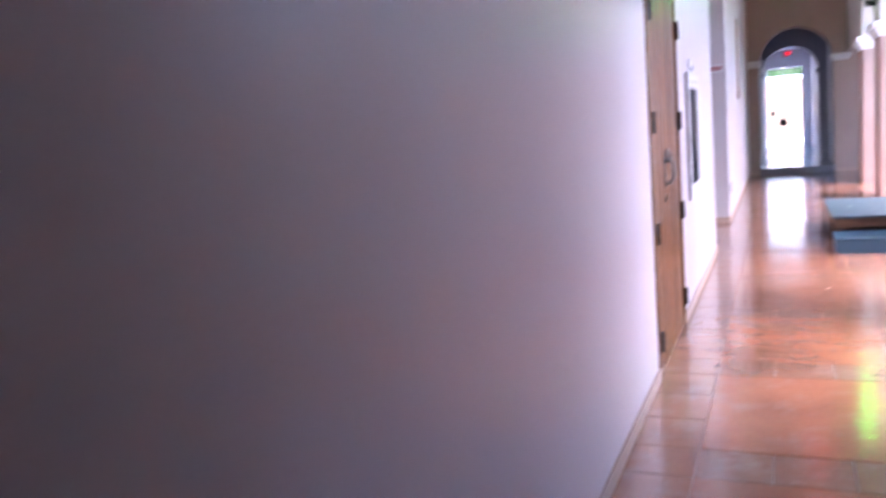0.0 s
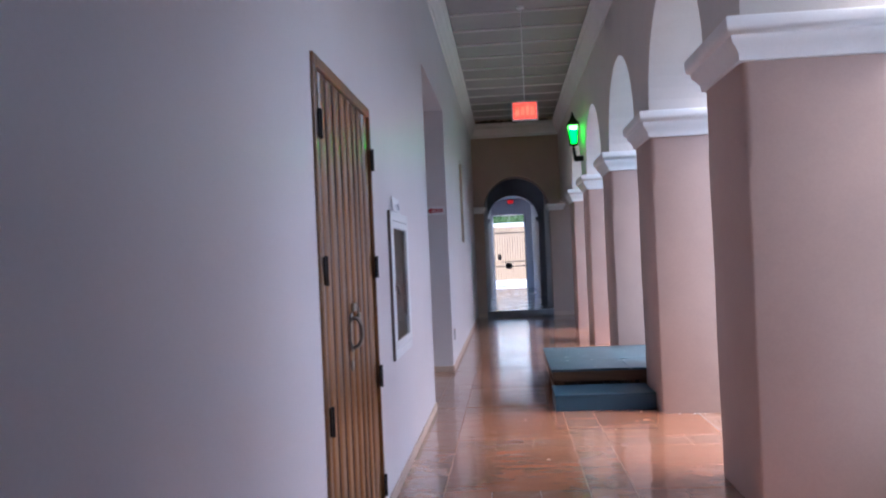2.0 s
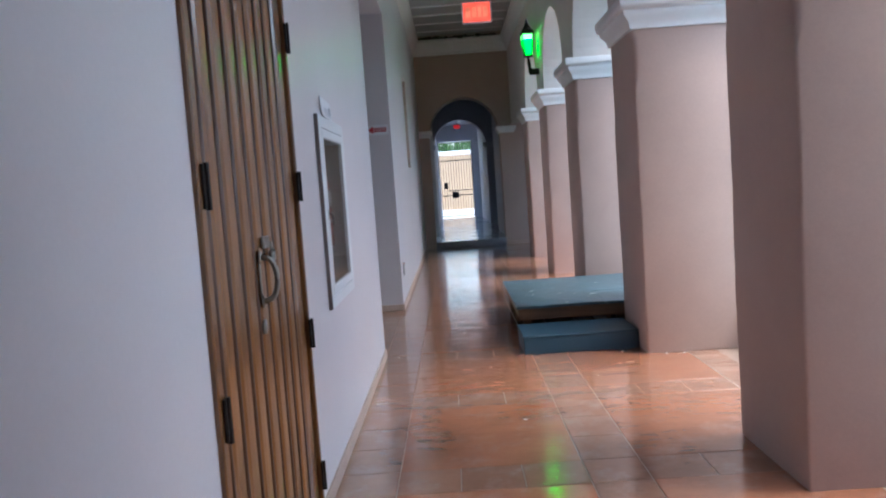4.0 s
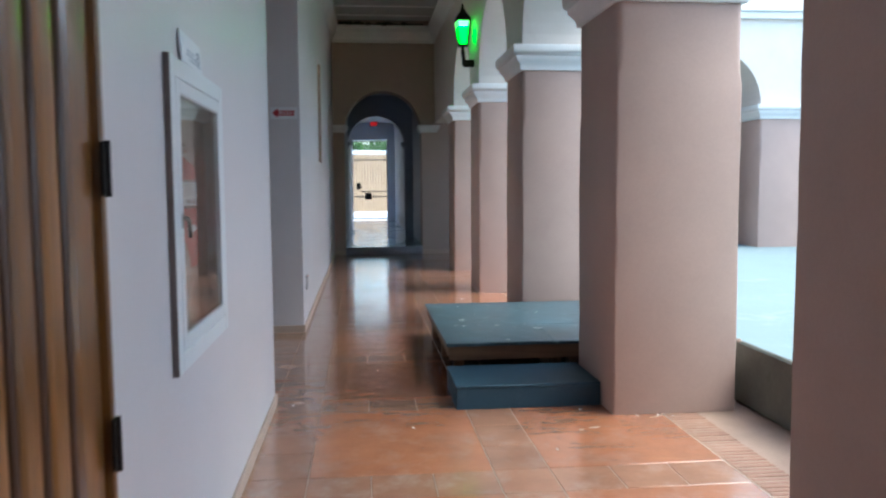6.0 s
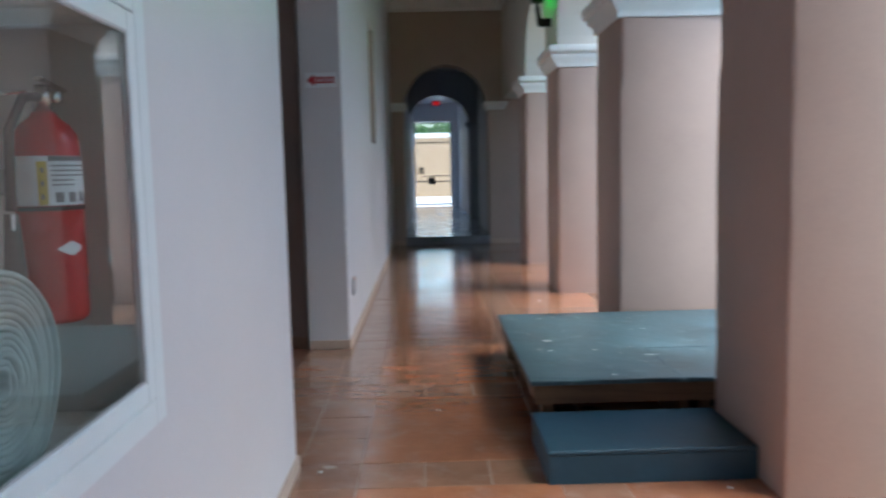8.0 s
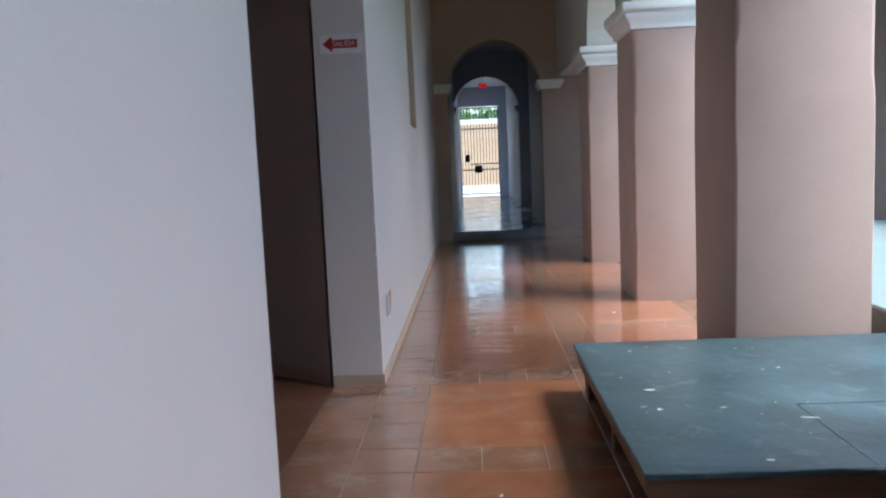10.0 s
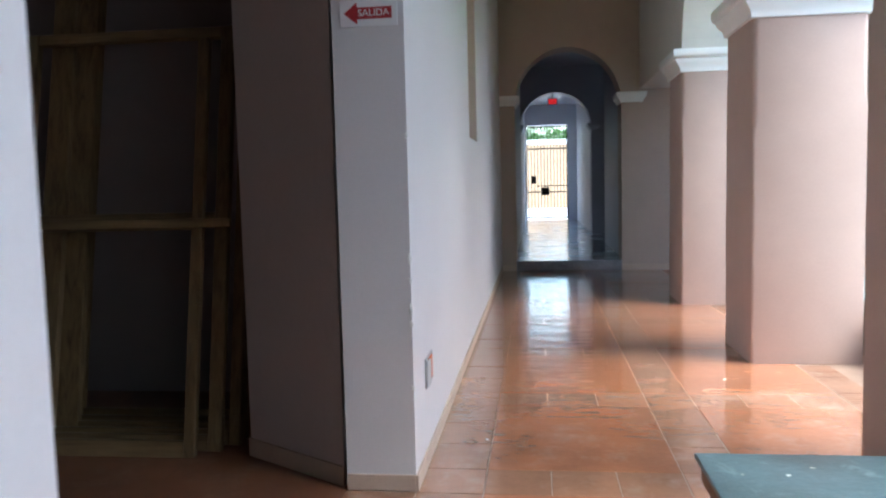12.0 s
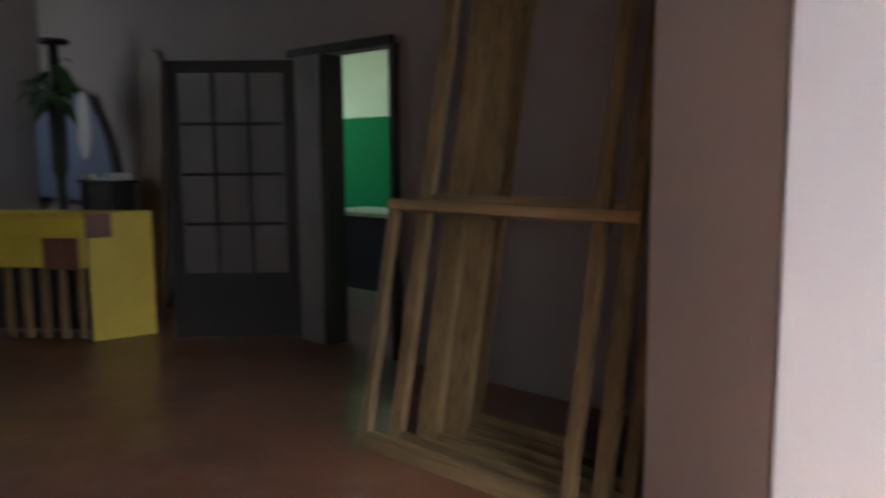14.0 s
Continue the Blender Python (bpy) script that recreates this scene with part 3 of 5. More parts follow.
NP = [(3.62, 4.50), (6.41, 7.29), (9.20, 10.08), (11.99, 12.87)]
for i, (a, b) in enumerate(NP):
    pier(a, b, CY, CY + 0.7, 0, 20 + i, "pale pink plastered pier of the opposite arcade", "opposite arcade piers")
sp = [(XB, NP[0][0])] + [(NP[i][1], NP[i + 1][0]) for i in range(3)]
structure("wall_court_north", arch_wall(bm_new(), sp, XB, 13.0, CY, CY + 0.7, SPRING, TOP, False), CREAM,
          "sunlit cream arcade wall across the court", "arcade wall")
bm = box(XB + 0.02, 13.0, CY - 0.07, CY + 0.0, 4.02, 4.13, 0.012)
add_box(bm, XB + 0.02, 13.0, CY - 0.11, CY + 0.0, 4.13, 4.19, 0.01)
structure("trim_court_cornice", bm, WHITE, "white string course on the opposite arcade", "moulding")
boxes("roof_gallery", CREAM, "flat roof over the opposite gallery", "roof", [(XB + 0.02, 13.0, CY, YE + 0.6, TOP + 0.01, TOP + 0.3)])
boxes("wall_court_east", CREAM, "unseen plain cream wall closing the court", "wall", [(13.0, 13.3, 2.95, YE, 0, TOP)])
# Unseen south wall, set this near to cut daylight through the first arch.
boxes("wall_court_south", CREAM, "unseen plain cream wall closing the court", "wall", [(XB + 0.2, 13.0, 2.95, 3.25, 0, TOP)])
boxes("wall_outer_south", CREAM, "plain wall behind the start", "wall", [(XB, XB + 0.2, -5.3, 2.26, 0, TOP)])

# skirting boards
SK = 0.072
boxes("baseboard_west", BASE, "low beige skirting along the corridor wall", "baseboard", [
    (XL + 0.001, XL + 0.014, -5, DOOR_Y[0], 0, SK, 0.003), (XL + 0.001, XL + 0.014, DOOR_Y[1], ROOM_Y0 + 0.012, 0, SK, 0.003),
    (XT, XL + 0.001, ROOM_Y0 + 0.001, ROOM_Y0 + 0.013, 0, SK, 0.003)])
boxes("baseboard_west_north", BASE, "low beige skirting round the wall corner", "baseboard", [
    (XL + 0.001, XL + 0.014, OPEN_N - 0.013, YE - 0.001, 0, SK, 0.003), (XT, XL + 0.001, OPEN_N - 0.013, OPEN_N - 0.001, 0, SK, 0.003)])
boxes("baseboard_north", BASE, "low beige skirting on the end wall", "baseboard", [
    (XL + 0.015, AX0, YE - 0.013, YE - 0.001, 0, 0.09, 0.003), (AX1, 6.0, YE - 0.013, YE - 0.001, 0, 0.09, 0.003)])
boxes("ground", STREET, "pale paved ground outside the building", "ground", [(-400, 400, -400, 400, -0.5, -0.12)])
boxes("floor_base", GROUT, "dark joint bed under the floor tiles", "floor", [(-10.3, 2.42, -5.3, YE + 0.4, -0.11, -0.008), (2.42, 13, CY + 0.9, YE, -0.11, 0.0)])

# ---- corridor things ----


def stage_platform():
    x0, x1, y0, y1, zt = 0.515, 2.28, 7.73, 9.60, 0.295
    e = thing("stage_platform", ((x0 + x1) / 2, (y0 + y1) / 2, 0), "low worn teal-grey painted wooden stage platform between two piers", "platform")
    bm = bm_new()
    n = 22
    # the deck sheet, its edges slightly frayed
    rng = random.Random(5)
    add_box(bm, x0, x1, y0, y1, zt - 0.022, zt, 0.003)
    bmesh.ops.subdivide_edges(bm, edges=[ed for ed in bm.edges if ed.calc_length() > 1.0], cuts=n)
    for v in bm.verts:
        if v.co.x < x0 + 0.02 or v.co.y < y0 + 0.02:
            v.co += Vector((rng.uniform(-1, 1), rng.uniform(-1, 1), rng.uniform(-1, 1))) * 0.0022
    part("deck", bm, DECK, e)
    part("rail", box(x0 + 0.025, x1, y0 + 0.02, y0 + 0.06, zt - 0.125, zt - 0.023, 0.004), PLINTHWOOD, e, "brown timber edge rail")
    part("rail", box(x0 + 0.02, x0 + 0.06, y0 + 0.061, y1 - 0.02, zt - 0.105, zt - 0.023, 0.004), PLINTHWOOD, e, "brown timber edge rail")
    # North rail deepened and a middle board added to keep light from underneath.
    part("rail", box(x0 + 0.061, x1, y1 - 0.06, y1 - 0.02, 0.012, zt - 0.023, 0.004), PLINTHWOOD, e, "brown timber edge rail")
    part("joist", box(1.30, 1.34, y0 + 0.061, y1 - 0.061, 0.03, zt - 0.023, 0.003), PLINTHWOOD, e, "brown board added to block light under the deck")
    for lx in (x0 + 0.03, 1.36, x1 - 0.12):
        for ly in (y0 + 0.065, (y0 + y1) / 2, y1 - 0.13):
            part("leg", box(lx + 0.032, lx + 0.10, ly, ly + 0.068, 0.0, zt - 0.023, 0.004), PLINTHWOOD, e)
    # plywood sheets: a fine raised joint across and one along the deck
    part("joint", box(1.285, x1 - 0.004, 8.405, 8.409, zt - 0.001, zt + 0.0012, 0), STEPBLUE, e, "dark joint between two deck sheets")
    part("joint", box(1.285, 1.2875, y0 + 0.004, 8.404, zt - 0.001, zt + 0.0012, 0), STEPBLUE, e, "dark joint between two deck sheets")
    spots = [(0.637, 9.38, 5, 1), (0.791, 9.38, 9, 1.2), (0.896, 9.458, 7, 1.6), (0.588, 8.964, 5, 1), (0.652, 8.877, 7, 1.4), (0.686, 8.759, 4, 1),
             (0.738, 8.668, 8, 4.5), (0.894, 8.942, 6, 1.5), (0.664, 8.43, 6, 3), (0.723, 8.391, 13, 1.6), (0.661, 8.358, 5, 1), (0.983, 8.395, 7, 3),
             (1.348, 9.36, 7, 1.2), (1.433, 9.352, 6, 1), (1.341, 8.946, 6, 1.8), (1.423, 8.966, 10, 1.3), (1.105, 8.299, 5, 1.2), (1.212, 8.44, 5, 1.4),
             (1.273, 8.24, 8, 6), (1.201, 8.072, 5, 1.3), (0.963, 7.822, 12, 2), (1.339, 8.43, 5, 1)]
    spots += [(rng.uniform(x0 + 0.06, 2.0), rng.uniform(y0 + 0.08, y1 - 0.06), rng.uniform(2.5, 4.5), rng.uniform(1, 2.5)) for _ in range(7)]
    for fx, fy, size, long in spots:
        bm = bm_new()
        bmesh.ops.create_icosphere(bm, subdivisions=2, radius=1.0)
        for v in bm.verts:
            v.co.xy *= 1 + 0.7 * noise.noise(v.co * 1.6 + Vector((fx * 9, fy * 7, 0)))
        w = size * 0.00075
        bmesh.ops.transform(bm, matrix=Matrix.Translation((fx, fy, zt + 0.0005)) @ Matrix.Rotation(rng.uniform(-0.25, 0.25), 4, "Z") @ Matrix.Diagonal((w * long, w, 0.002, 1)), verts=bm.verts[:])
        part("paint_fleck", bm, FLAKE if size > 7 else SMEAR if size < 5 else FLECK, e, "dried white paint fleck")
    return e


stage_platform()


def step_box():
    x0, x1, y0, y1, h = 0.515, 1.425, 7.135, 7.69, 0.15
    e = thing("wooden_step", ((x0 + x1) / 2, (y0 + y1) / 2, 0), "dark blue painted low wooden step in front of the platform", "step")
    part("tread", box(x0 - 0.004, x1, y0 - 0.004, y1, h - 0.022, h, 0.006), STEPBLUE, e)
    part("riser", box(x0, x1, y0, y0 + 0.02, 0, h - 0.0225, 0.002), STEPBLUE, e)
    part("side_panel", box(x0, x0 + 0.02, y0 + 0.0205, y1, 0, h - 0.0225, 0.002), STEPBLUE, e)
    part("side_panel", box(x1 - 0.02, x1, y0 + 0.0205, y1, 0, h - 0.0225, 0.002), STEPBLUE, e)


step_box()


def board_door():
    """A double door of beaded upright boards, nearly flush with the wall."""
    e = thing("board_door", (XL, sum(DOOR_Y) / 2, 0), "closed varnished board door with black hinges and a padlock", "door", "", "structure")
    e.name = "door_1"
    a, b = DOOR_Y
    f = 0.045
    part("jamb", box(XL - 0.10, XL + 0.016, a, a + f, 0, DOOR_Z, 0.004), VARNISH, e, "varnished door jamb")
    part("jamb", box(XL - 0.10, XL + 0.016, b - f * 0.5, b, 0, DOOR_Z, 0.004), VARNISH, e, "varnished door jamb")
    part("head", box(XL - 0.10, XL + 0.016, a + f, b - f * 0.5, DOOR_Z - 0.05, DOOR_Z, 0.004), VARNISH, e, "varnished door head")
    y0, y1 = a + f + 0.003, b - f * 0.5 - 0.003
    mid = 3.605
    z0, z1 = 0.012, DOOR_Z - 0.054
    seams = [3.04, 3.178, 3.323, 3.466, mid, 3.74, 3.868, 4.0, 4.132]
    for name, p, q, joints in (("leaf", y0, mid - 0.002, seams[:5]), ("leaf", mid + 0.002, y1, seams[4:])):
        leaf = part(name, box(XL - 0.06, XL - 0.018, p, q, z0, z1, 0.002), GROOVE, e, "leaf with dark grooves")
        for s, t in zip(joints, joints[1:]):
            # slightly crowned board between two beads
            u0, u1 = s + 0.024, t - 0.024
            if t == joints[-1] and t > 4.1:
                u1 = y1 - 0.001
            pts = [(XL - 0.0185, u0, z0)]
            for j in range(9):
                u = j / 8
                pts.append((XL + 0.001 + 0.0035 * math.sin(math.pi * u) - (0.005 if j in (0, 8) else 0), u0 + (u1 - u0) * u, z0))
            pts.append((XL - 0.0185, u1, z0))
            part("board", add_prism(bm_new(), pts, (0, 0, 0), (0, 0, z1 - z0)), VARNISH, leaf)
        for s in joints:
            if s == mid:
                s += 0.011 if p > mid else -0.011
            elif s > 4.1:
                continue
            k = 0.0065 if abs(s - mid) < 0.02 else 0.0115
            part("beading", add_cyl(bm_new(), (XL - 0.0095, s + 0.003, z0), (XL - 0.0095, s + 0.003, z1), k, None, 10), BEADING, leaf, "", True)
    for z in (2.07, 1.477, 0.873, 0.27):
        for y in (a + f - 0.012, b - f * 0.5 - 0.002):
            h = part("hinge", box(XL + 0.0165, XL + 0.026, y - 0.016, y + 0.016, z - 0.115, z, 0.002), IRON, e, "black iron hinge")
            part("hinge_pin", add_cyl(bm_new(), (XL + 0.028, y, z - 0.118), (XL + 0.028, y, z + 0.003), 0.007, None, 10), IRON, h)
    # hasp and padlock, pull and latch
    hy = 3.537
    xs = XL + 0.004
    part("hasp", box(xs, xs + 0.014, hy - 0.006, hy + 0.07, 1.216, 1.256, 0.004), STEEL, e, "grey steel hasp")
    part("staple", add_tube(bm_new(), [(xs + 0.004, hy + 0.088 + 0.012 * math.cos(t), 1.236 + 0.016 * math.sin(t)) for t in (2 * math.pi * i / 12 for i in range(12))], 0.0045, 8, True), STEEL, e, "round steel staple", True)
    lock = part("padlock", box(xs + 0.006, xs + 0.026, hy + 0.07, hy + 0.104, 1.168, 1.206, 0.006), STEEL, e, "small steel padlock")
    sh = [(xs + 0.016, hy + 0.087 + 0.011 * math.cos(t), 1.205 + 0.026 * math.sin(t)) for t in (math.pi * i / 10 for i in range(11))]
    part("shackle", add_tube(bm_new(), sh, 0.0035), STEEL, lock, "", True)
    part("back_plate", box(xs - 0.0035, xs + 0.003, hy - 0.043, hy - 0.026, 1.04, 1.20, 0.0025), STEEL, e, "narrow worn back plate")
    pull = [(xs + 0.006 + 0.044 * math.sin(math.pi * i / 24) ** 0.32, hy - 0.034 + 0.016 * math.sin(math.pi * i / 24) ** 0.32, 1.192 - 0.144 * i / 24) for i in range(25)]
    part("pull_handle", add_tube(bm_new(), pull, 0.0095, 10), STEEL, e, "curved dull steel pull handle", True)
    for z in (1.192, 1.048):
        part("rose", add_cyl(bm_new(), (xs + 0.003, hy - 0.034, z), (xs + 0.008, hy - 0.034, z), 0.023, 0.019, 18), STEEL, e, "round handle rose", True)
    part("keyhole_plate", add_cyl(bm_new(), (xs - 0.003, hy - 0.033, 0.965), (xs + 0.005, hy - 0.033, 0.965), 0.025, None, 18), STEEL, e, "round keyhole plate", True)


board_door()


def frame_of(x0, x1, ya, yb, za, zb, w, bevel=0.003):
    """The four members of a frame in a plane of constant x."""
    return [box(x0, x1, ya, ya + w, za, zb, bevel), box(x0, x1, yb - w, yb, za, zb, bevel),
            box(x0, x1, ya + w + 0.0004, yb - w - 0.0004, za, za + w, bevel), box(x0, x1, ya + w + 0.0004, yb - w - 0.0004, zb - w, zb, bevel)]


def hose_cabinet():
    e = thing("fire_hose_cabinet", (XL, 5.23, 0.80), "white framed glass-fronted fire cabinet let into the wall", "fire cabinet")
    ya, yb, za, zb = 4.797, 5.648, 0.812, 1.772
    for bm in frame_of(XL + 0.001, XL + 0.021, ya, yb, za, zb, 0.060):
        part("surround_bar", bm, ALU, e, "white enamelled surround")
    # Thin strip added to darken the surround's south side, which lies in shade.
    part("side_strip", box(XL + 0.001, XL + 0.0195, ya - 0.0035, ya - 0.0004, za + 0.001, zb - 0.001), SIDESHADE, e, "brown strip for the shaded side of the surround")
    d = new("cabinet_door")
    d.parent = e
    d["label"] = "white framed glass door"
    for bm in frame_of(XL + 0.003, XL + 0.023, ya + 0.0635, yb - 0.0635, za + 0.0635, zb - 0.0635, 0.045):
        part("door_bar", bm, ALU, d)
    pane = part("pane", box(XL + 0.010, XL + 0.014, ya + 0.104, yb - 0.104, za + 0.104, zb - 0.104), GLASS, d, "clear reflecting glass pane")
    pane.visible_shadow = False
    for bm in frame_of(XL + 0.0145, XL + 0.019, ya + 0.1087, yb - 0.1087, za + 0.1087, zb - 0.1087, 0.004, 0.001):
        part("glazing_bead", bm, COVER, d, "grey glazing bead")
    part("cabinet_handle", add_tube(bm_new(), [(XL + 0.023, 4.885, 1.285), (XL + 0.038, 4.885, 1.285), (XL + 0.042, 4.889, 1.275), (XL + 0.042, 4.905, 1.225)], 0.0065, 8), STEEL, d, "grey lever handle", True)
    part("handle_plate", box(XL + 0.0232, XL + 0.026, 4.874, 4.896, 1.255, 1.30, 0.0012), STEEL, d)
    bm = bm_new()
    (ny0, ny1), (nz0, nz1) = NICHE_Y, NICHE_Z
    t = 0.006
    add_box(bm, XL - 0.268, XL - 0.262, ny0 + t, ny1 - t, nz0 + t, nz1 - t)
    add_box(bm, XL - 0.268, XL - 0.002, ny0 + 0.001, ny0 + t, nz0 + t, nz1 - t)
    add_box(bm, XL - 0.268, XL - 0.002, ny1 - t, ny1 - 0.001, nz0 + t, nz1 - t)
    add_box(bm, XL - 0.268, XL - 0.002, ny0 + 0.001, ny1 - 0.001, nz0 + 0.001, nz0 + t)
    add_box(bm, XL - 0.268, XL - 0.002, ny0 + 0.001, ny1 - 0.001, nz1 - t, nz1 - 0.001)
    part("lining", bm, NICHE, e, "grey metal lining")


hose_cabinet()


def lathe(prof, at, n=24):
    bm = bm_new()
    rings = [[bm.verts.new((at[0] + r * math.cos(t), at[1] + r * math.sin(t), at[2] + z)) for t in (2 * math.pi * j / n for j in range(n))] for r, z in prof]
    for s, t in zip(rings, rings[1:]):
        for j in range(n):
            bm.faces.new((s[j], s[(j + 1) % n], t[(j + 1) % n], t[j]))
    bm.faces.new(rings[0][::-1])
    bm.faces.new(rings[-1])
    return bm


def extinguisher():
    c = (XL - 0.104, 5.42, 1.085)
    R = 0.061
    e = thing("fire_extinguisher", c, "red fire extinguisher with white label hung inside the glass cabinet", "extinguisher")
    part("cylinder", lathe([(0.052, 0.0), (0.060, 0.010), (R, 0.025), (R, 0.345), (0.058, 0.362), (0.046, 0.382), (0.028, 0.396), (0.021, 0.407)], c), RED, e, "glossy red cylinder", True)
    part("valve", lathe([(0.016, 0.408), (0.016, 0.426), (0.021, 0.429), (0.021, 0.443), (0.013, 0.447), (0.013, 0.459)], c, 14), CHROME, e, "bright metal valve", True)
    part("lever", box(-0.009, 0.009, -0.08, 0.03, 0.461, 0.468, 0.003, Matrix.Translation(c) @ Matrix.Rotation(radians(-8), 4, "X")), CHROME, e, "bright metal squeeze lever")
    part("carry_handle", box(-0.009, 0.009, -0.08, 0.0, 0.443, 0.450, 0.003, Matrix.Translation(c) @ Matrix.Rotation(radians(9), 4, "X")), CHROME, e, "bright metal carrying handle")
    part("gauge", add_cyl(bm_new(), (c[0] + 0.015, c[1], c[2] + 0.436), (c[0] + 0.034, c[1], c[2] + 0.436), 0.012, None, 14), CHROME, e, "round gauge", True)
    hs = [(c[0], c[1] - 0.015, c[2] + 0.436), (c[0] - 0.01, c[1] - 0.055, c[2] + 0.43), (c[0] - 0.03, c[1] - 0.075, c[2] + 0.37), (c[0] - 0.035, c[1] - 0.078, c[2] + 0.22)]
    part("discharge_hose", add_tube(bm_new(), hs, 0.010, 8), BLACKISH, e, "black rubber discharge hose", True)
    part("nozzle", add_cyl(bm_new(), (c[0] - 0.035, c[1] - 0.078, c[2] + 0.215), (c[0] - 0.035, c[1] - 0.078, c[2] + 0.06), 0.013, 0.024, 14), BLACKISH, e, "dark flared nozzle", True)
    part("tag", box(c[0] - 0.028, c[0] - 0.024, c[1] - 0.095, c[1] - 0.070, c[2] + 0.185, c[2] + 0.215, 0.001), PAPER, e, "small white paper tag")

    def patch(name, z0, z1, a0, a1, mat, lift, label=""):
        bm = bm_new()
        k = 14
        rows = [[bm.verts.new((c[0] + (R + lift) * math.cos(a), c[1] + (R + lift) * math.sin(a), c[2] + z)) for a in (a0 + (a1 - a0) * i / k for i in range(k + 1))] for z in (z0, z1)]
        for i in range(k):
            bm.faces.new((rows[0][i], rows[0][i + 1], rows[1][i + 1], rows[1][i]))
        part(name, bm, mat, e, label, True)
    patch("label_band", 0.228, 0.322, -2.2, 0.45, PAPER, 0.0012, "white printed label")
    patch("label_header", 0.312, 0.3215, -1.1, 0.44, INK, 0.0018, "grey header strip")
    patch("label_stripe", 0.229, 0.3115, -1.42, -1.14, LABELY, 0.0020, "yellow label stripe")
    for z in (0.245, 0.27, 0.295):
        patch("stripe_mark", z - 0.005, z + 0.005, -1.32, -1.24, INK, 0.0026)
    for z in (0.303, 0.294, 0.285, 0.276, 0.267):
        patch("print_line", z - 0.0014, z + 0.0014, -1.02, 0.15 if z > 0.28 else -0.35, INK, 0.0022)
    for a in (-0.95, -0.55, -0.15):
        patch("pictogram", 0.234, 0.253, a, a + 0.24, INK, 0.0022)
    patch("dark_band", 0.218, 0.2265, -2.2, 0.6, BLACKISH, 0.0016, "dark strap under the label")
    # diamond badge
    bm = bm_new()
    k = 8
    rows = []
    for i in range(k + 1):
        a, h = -1.0 + 0.8 * i / k, 0.014 * (1 - abs(2 * i / k - 1.1) / 1.1)
        rows.append([bm.verts.new((c[0] + (R + 0.0015) * math.cos(a), c[1] + (R + 0.0015) * math.sin(a), c[2] + 0.145 + v)) for v in (-h - 0.001, h + 0.001)])
    for s, t in zip(rows, rows[1:]):
        bm.faces.new((s[0], t[0], t[1], s[1]))
    part("badge", bm, PAPER, e, "small white diamond badge", True)
    part("bracket", box(c[0] - 0.150, c[0] - R + 0.001, c[1] - 0.025, c[1] + 0.025, c[2] + 0.25, c[2] + 0.30, 0.003), STEEL, e, "wall bracket")


extinguisher()


def fire_hose():
    cy, cz = 5.105, NICHE_Z[0] + 0.007 + 0.182
    e = thing("fire_hose", (XL - 0.07, cy, NICHE_Z[0]), "rolled pale canvas fire hose standing in the cabinet", "hose")
    rng = random.Random(6)
    n = 15
    for i in range(n):
        r = 0.024 + i * 0.0109
        ph, sag = rng.uniform(0, 6), rng.uniform(0.0006, 0.0022)
        bm = bm_new()
        rings = []
        for j in range(48):
            t = 2 * math.pi * j / 48
            rr = r + sag * math.sin(2 * t + ph) + 0.0008 * math.sin(5 * t + ph)
            dx = 0.003 * math.sin(ph + i) + 0.0015 * math.sin(3 * t + ph)
            # flattened canvas band: broad across, thin along the radius
            sec = ((-0.031, -0.0046), (-0.033, 0.0), (-0.031, 0.0048), (0.0305, 0.0050), (0.0325, 0.0), (0.0305, -0.0046))
            rings.append([bm.verts.new((XL - 0.075 + dx + u, cy + (rr + v) * math.cos(t), cz + (rr + v) * math.sin(t))) for u, v in sec])
        for s, t in zip(rings, rings[1:] + rings[:1]):
            for j in range(6):
                bm.faces.new((s[j], s[(j + 1) % 6], t[(j + 1) % 6], t[j]))
        bmesh.ops.recalc_face_normals(bm, faces=bm.faces[:])
        part("coil", bm, HOSE, e, "", True)


fire_hose()


def plain_sign():
    e = thing("small_wall_sign", (XL, 5.21, 1.776), "small white sign plate above the fire cabinet", "sign")
    m = Matrix.Translation((XL + 0.010, 5.145, 1.824)) @ Matrix.Rotation(radians(-1.5), 4, "X") @ Matrix.Rotation(radians(-5), 4, "Y")
    part("plate", box(-0.002, 0.002, -0.158, 0.158, -0.050, 0.050, 0.0008, m), PAPER, e)
    for z, a, b in ((-0.002, -0.075, 0.03), (-0.016, -0.085, 0.085), (-0.030, -0.05, 0.13)):
        part("print_bar", box(0.0022, 0.0030, a, b, z - 0.004, z + 0.004, 0, m), FADED, e, "blurred pale print")
    ring = [(0.0030, 0.095 + 0.022 * math.cos(t), -0.004 + 0.022 * math.sin(t)) for t in (2 * math.pi * i / 18 for i in range(18))]
    bm = add_tube(bm_new(), ring, 0.0022, 6, True)
    bmesh.ops.transform(bm, matrix=m, verts=bm.verts[:])
    part("print_ring", bm, FADED, e, "blurred pale round mark", True)


plain_sign()


def text_mesh(body, size):
    cu = bpy.data.curves.new("lettering", "FONT")
    cu.body, cu.size, cu.align_x, cu.align_y, cu.extrude = body, size, "CENTER", "CENTER", 0.0006
    ob = new("lettering_source", cu)
    bpy.context.view_layer.update()
    me = bpy.data.meshes.new_from_object(ob.evaluated_get(bpy.context.evaluated_depsgraph_get()))
    bpy.data.objects.remove(ob)
    bpy.data.curves.remove(cu)
    return me


